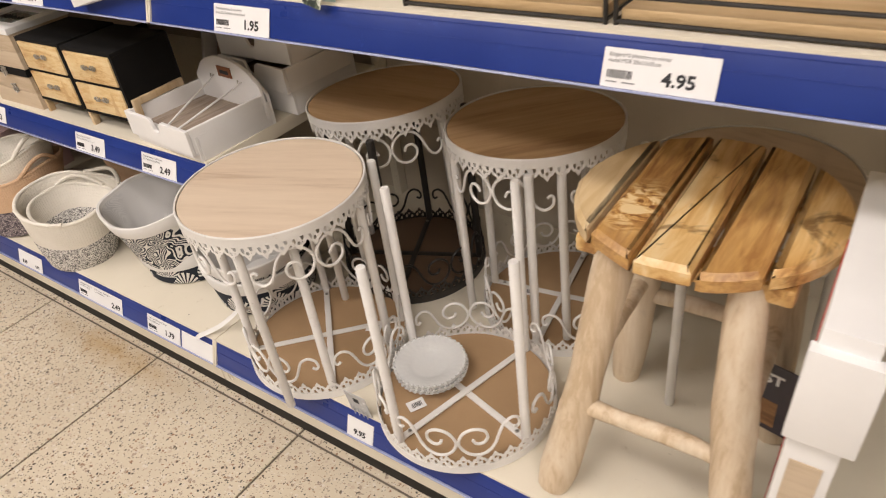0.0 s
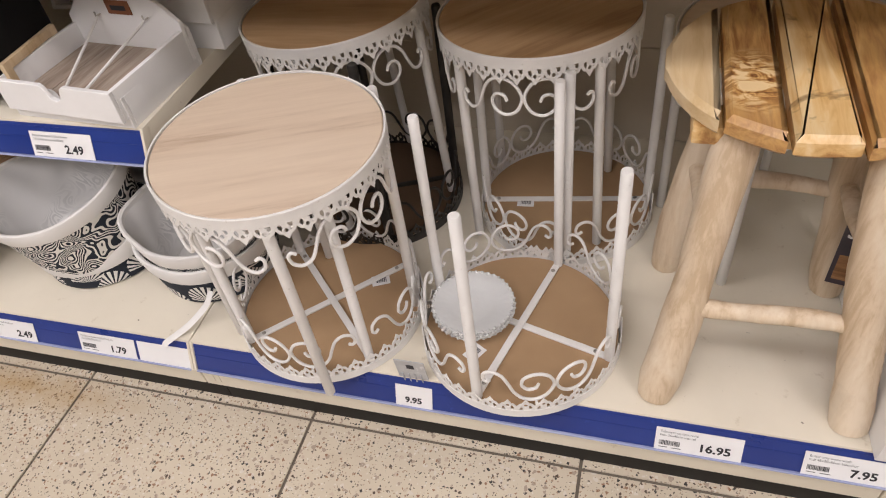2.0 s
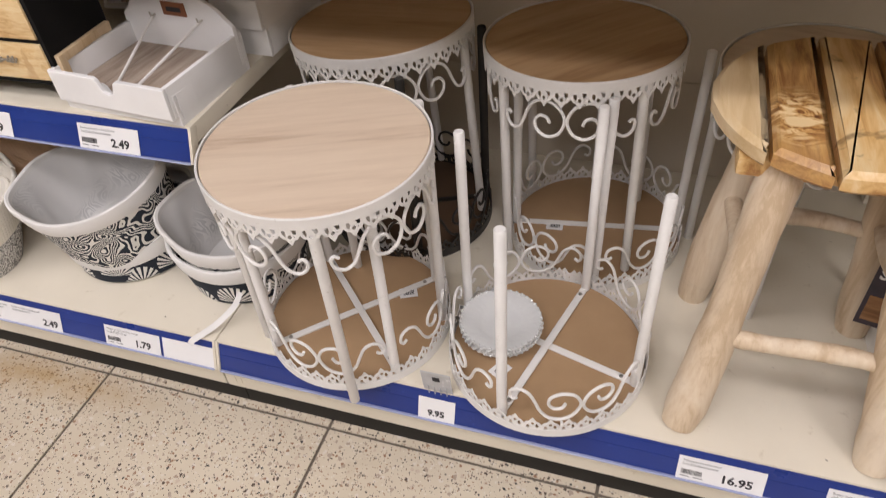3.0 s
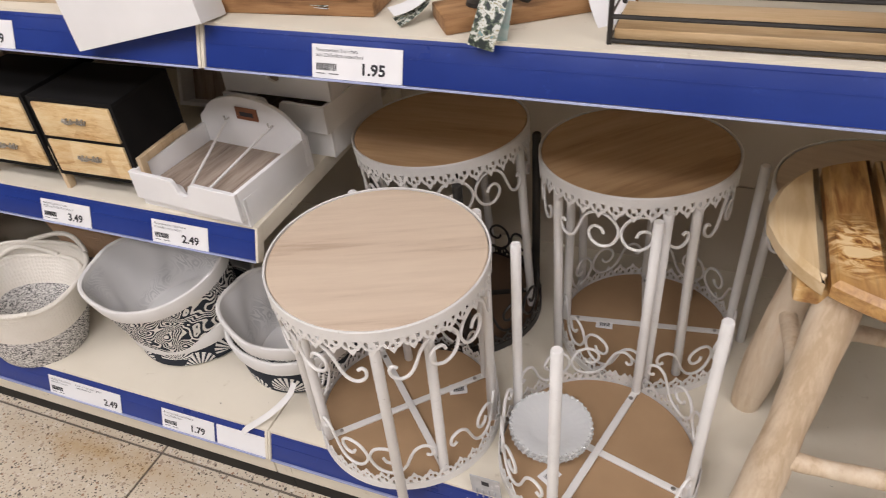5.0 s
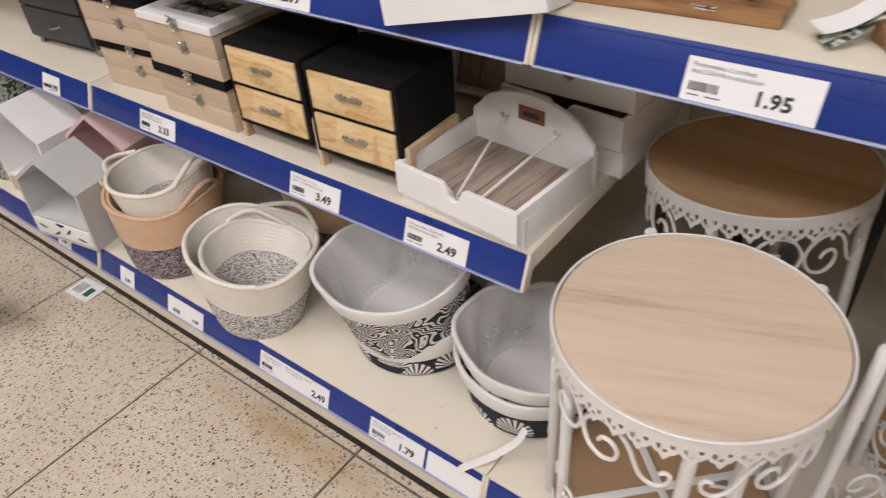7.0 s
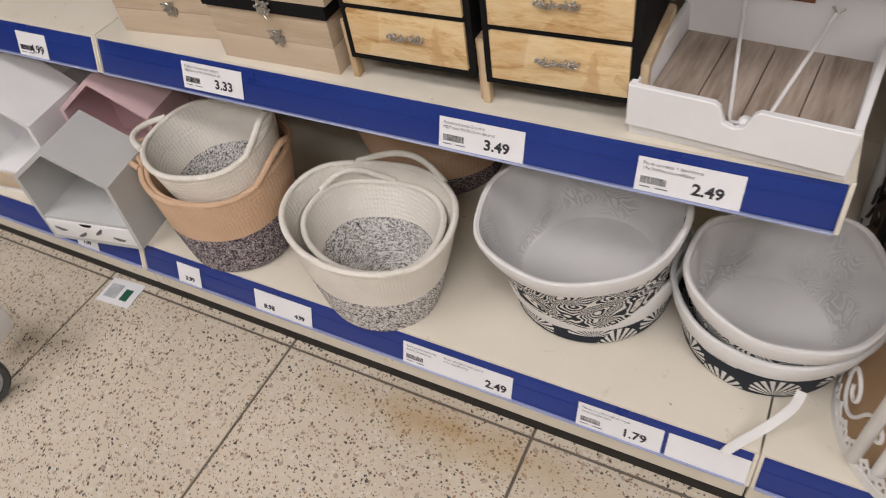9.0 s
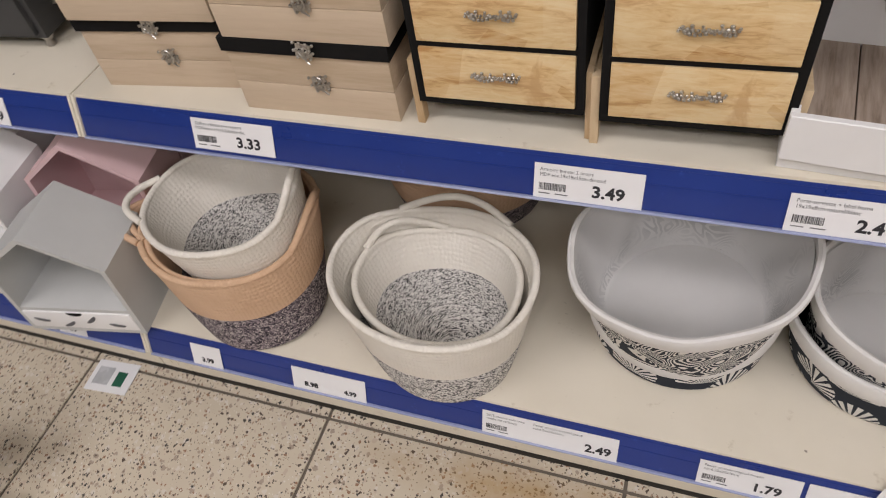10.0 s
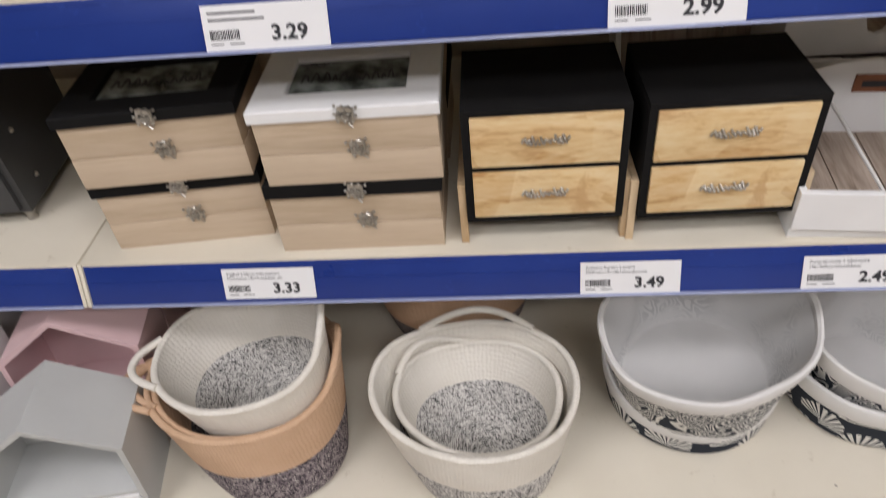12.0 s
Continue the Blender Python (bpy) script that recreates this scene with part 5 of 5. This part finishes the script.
# ---- top shelf: coat hook boards and racks ----
def hook_board(m, label, hooks=2, w=0.24, d=0.072):
    b = thing("coat_hook_board", m, label, "coat hook", "coat hook boards")
    bm = bmesh.new()
    bm_box(bm, (0, 0, 0), (w, d, 0.019), None, 0.004)
    part("board", bm, RUST_WOOD, b, "stained wooden board with dark edges")
    for i in range(hooks):
        x = w * (0.27 + 0.46 * i / max(hooks - 1, 1))
        bm = bmesh.new()
        rings = bm_lathe(bm, [(0.027, 0.0195), (0.026, 0.024), (0.016, 0.028), (0.004, 0.030)], 22, 1.1, 0.85)
        bmesh.ops.translate(bm, vec=(x, d * 0.5, 0), verts=bm.verts)
        part("hook_plate", bm, BLACK_METAL, b, "black cast hook plate")
        bm = bmesh.new()
        line = smooth_line([(x, d * 0.5, 0.026), (x - 0.008, d * 0.5 - 0.006, 0.052), (x + 0.006, d * 0.42, 0.085), (x + 0.030, d * 0.3, 0.088), (x + 0.042, d * 0.1, 0.060)], 5)
        bm_tube(bm, line, [0.0065 - 0.0015 * k / len(line) for k in range(len(line))], 10)
        bmesh.ops.create_uvsphere(bm, u_segments=12, v_segments=8, radius=0.009, matrix=Matrix.Translation(line[-1]))
        part("hook", bm, BLACK_METAL, b, "black cast iron hook")
        bm = bmesh.new()
        line = smooth_line([(x, d * 0.5, 0.026), (x + 0.018, d * 0.25, 0.036), (x + 0.034, d * -0.02, 0.030), (x + 0.036, d * -0.06, 0.044)], 5)
        bm_tube(bm, line, 0.0055, 10)
        bmesh.ops.create_uvsphere(bm, u_segments=12, v_segments=8, radius=0.0085, matrix=Matrix.Translation(line[-1]))
        part("hook", bm, BLACK_METAL, b, "black cast iron hook")
    return b


hook_board(pose(-0.006, 0.168, Z_TOP, 0, 0, 4), "stained wooden board with two black hooks on the shelf")
hook_board(pose(0.345, 0.142, Z_TOP, 0, 0, 34), "stained wooden board with two black hooks, turned askew")
hook_board(pose(0.215, 0.300, Z_TOP, 0, 0, 8), "stained wooden board with two black hooks at the back")
def swing_card(m, label, front, back, w, h, curl, fold):
    """A folded paper card: a front leaf that curls and a back leaf that stands off it."""
    c = thing("swing_card", m, label, "label", "swing cards")
    for name, mat, side in (("front_leaf", front, 0), ("back_leaf", back, 1)):
        bm = bmesh.new()
        rows = []
        for i in range(9):
            t = i / 8
            y = curl * math.sin(2.6 * t) + side * (0.0015 + fold * t)
            x = side * fold * 0.7 * t
            rows.append([[bm.verts.new((x + s * w / 2, y + k * 0.0006 + 0.15 * curl * s * t, -h * t)) for s in (-1, 0, 1)] for k in (0, 1)])
        for r0, r1 in zip(rows, rows[1:]):
            for j in (0, 1):
                bm.faces.new((r0[0][j], r0[0][j + 1], r1[0][j + 1], r1[0][j]))
                bm.faces.new((r0[1][j + 1], r0[1][j], r1[1][j], r1[1][j + 1]))
            for j in (0, 2):
                bm.faces.new((r0[0][j], r1[0][j], r1[1][j], r0[1][j]))
        for r in (rows[0], rows[-1]):
            for j in (0, 1):
                bm.faces.new((r[0][j], r[0][j + 1], r[1][j + 1], r[1][j]))
        bmesh.ops.recalc_face_normals(bm, faces=bm.faces)
        part(name, bm, mat, c)
    return c


swing_card(pose(0.085, 0.205, Z_TOP + 0.0225, -86, 0, 84), "leaf print swing card lying on a hook board", LEAF_CARD, PAPER, 0.040, 0.090, 0.004, 0.002)
swing_card(pose(0.312, 0.206, Z_TOP + 0.040, -72, 0, -50), "crumpled white swing card with leaf print between hook boards", PAPER, LEAF_CARD, 0.028, 0.065, 0.008, 0.010)
swing_card(pose(0.412, 0.158, Z_TOP + 0.072, -22, 18, 10), "folded leaf print swing card hanging over the rail", LEAF_CARD, TEAL_CARD, 0.030, 0.085, -0.010, 0.020)
swing_card(pose(0.500, 0.275, Z_TOP + 0.050, -60, 0, 28), "curled white swing card with a barcode on the shelf", PAPER, PAPER, 0.055, 0.095, 0.012, 0.004)


def wire_rack(m, label):
    r = thing("wire_rack", m, label, "rack", "wire racks")
    w, d, h = 0.276, 0.10, 0.33
    for z in (0.002, 0.16):
        box_part("wood_shelf", (0.006, 0.006, z + 0.002), (w - 0.006, d - 0.006, z + 0.014), RACK_WOOD, r, 0.0015, "pale wooden rack shelf")
    for z in (0.004, 0.030, 0.056, 0.164, 0.19, h):
        bm = bmesh.new()
        bm_tube(bm, [(0.002, 0.002, z), (w - 0.002, 0.002, z), (w - 0.002, d - 0.002, z), (0.002, d - 0.002, z)], 0.0026, 8, True)
        part("wire_ring", bm, BLACK_METAL, r)
    for x in (0.002, w - 0.002):
        for y in (0.002, d - 0.002):
            bm = bmesh.new()
            bm_tube(bm, [(x, y, 0.0), (x, y, h)], 0.003, 8)
            part("post", bm, BLACK_METAL, r)
    return r


first = wire_rack(pose(0.529, 0.150, Z_TOP, 0, 0, 0), "black wire wall rack with pale wooden shelves")
copy_thing(first, pose(0.812, 0.152, Z_TOP, 0, 0, -1))

# top shelf over the boxes
wb = thing("white_box", pose(-0.190, 0.098, Z_TOP - 0.040, -7, -12.5, 3), "white cardboard box tipping over the shelf rail", "box")
box_part("carton", (0, 0, 0), (0.222, 0.055, 0.30), WHITE_PAINT, wb, 0.0015)
box_part("flap", (0.004, 0.0555, 0.27), (0.218, 0.09, 0.278), WHITE_PAINT, wb, 0.001)
jewel_box(pose(-0.40, 0.162, Z_TOP, 0, 0, 2), "raw wooden jewellery box on the top shelf", WHITE_PAINT, 0.11)
tw = thing("white_tray", pose(-0.68, 0.160, Z_TOP, 0, 0, -3), "white wooden tray on the top shelf", "tray")
bm = bmesh.new()
bm_box(bm, (0, 0, 0), (0.25, 0.22, 0.012), None, 0.002)
for lo, hi in (((0, 0, 0.0125), (0.25, 0.01, 0.05)), ((0, 0.21, 0.0125), (0.25, 0.22, 0.05)), ((0, 0.0105, 0.0125), (0.01, 0.2095, 0.05)), ((0.24, 0.0105, 0.0125), (0.25, 0.2095, 0.05))):
    bm_box(bm, lo, hi, None, 0.001)
part("tray_body", bm, WHITE_PAINT, tw)

# ---- on the floor ----
fc = thing("floor_card", pose(-1.262, -0.012, 0.0012, 0, 0, 4), "white printed card lying on the floor tile", "card")
box_part("card", (-0.045, -0.032, 0), (0.045, 0.032, 0.0008), PAPER, fc, 0)
box_part("green_print", (0.008, -0.018, 0.0009), (0.028, 0.012, 0.0012), GREEN_INK, fc, 0)
box_part("faint_print", (-0.036, -0.018, 0.0009), (-0.002, 0.018, 0.0011), GREY_FILM, fc, 0)

cw = thing("caster_wheel", pose(-1.306, -0.322, 0.0, 0, 0, 74), "grey caster wheel of a basket trolley on the floor", "wheel")
bm = bmesh.new()
bm_lathe(bm, [(0.047, -0.012), (0.056, -0.013), (0.0605, -0.008), (0.061, 0.0), (0.0605, 0.008), (0.056, 0.013), (0.047, 0.012), (0.047, -0.012)], 40)
bmesh.ops.transform(bm, matrix=pose(0, 0, 0.061, 90, 0, 0), verts=bm.verts)
part("tyre", bm, TYRE, cw, "grey rubber tyre")
bm = bmesh.new()
rings = bm_lathe(bm, [(0.001, -0.012), (0.012, -0.012), (0.014, -0.009), (0.030, -0.008), (0.034, -0.011), (0.0465, -0.011), (0.0465, 0.008), (0.014, 0.009), (0.012, 0.012), (0.001, 0.012)], 32)
bmesh.ops.transform(bm, matrix=pose(0, 0, 0.061, 90, 0, 0), verts=bm.verts)
part("hub", bm, HUB, cw, "grey plastic hub")
bm = bmesh.new()
bm_box(bm, (-0.034, 0.0145, 0.050), (-0.006, 0.020, 0.165), None, 0.002)
part("fork", bm, HUB, cw)
bm = bmesh.new()
bm_prism(bm, [(-0.09, 0.115), (-0.02, 0.125), (0.018, 0.142), (0.026, 0.165), (0.008, 0.184), (-0.03, 0.190), (-0.09, 0.176), (-0.09, 0.196), (-0.025, 0.212), (0.022, 0.202), (0.047, 0.172), (0.044, 0.120), (0.020, 0.092), (-0.09, 0.078)], 0.07, 0.12, 0.004, pose(0, 0, 0, 0, 0, -62))
part("white_bumper", bm, WHITE_PAINT, cw, "white plastic bumper")

# ---- floor tiles ----
TILE, GAP = 0.5, 0.0028
bm = bmesh.new()
bm_box(bm, (GAP, GAP, -0.004), (TILE - GAP, TILE - GAP, 0.0), None, 0.0012)
tile_mesh = mesh_of("tile", bm, FLOOR_MAT, False)
for i in range(-14, 14):
    for j in range(-7, 1):
        ob = new("tile", tile_mesh)
        ob.parent = floor
        ob.matrix_basis = Matrix.Translation((0.1785 + TILE * i, 0.012 + TILE * j, 0))
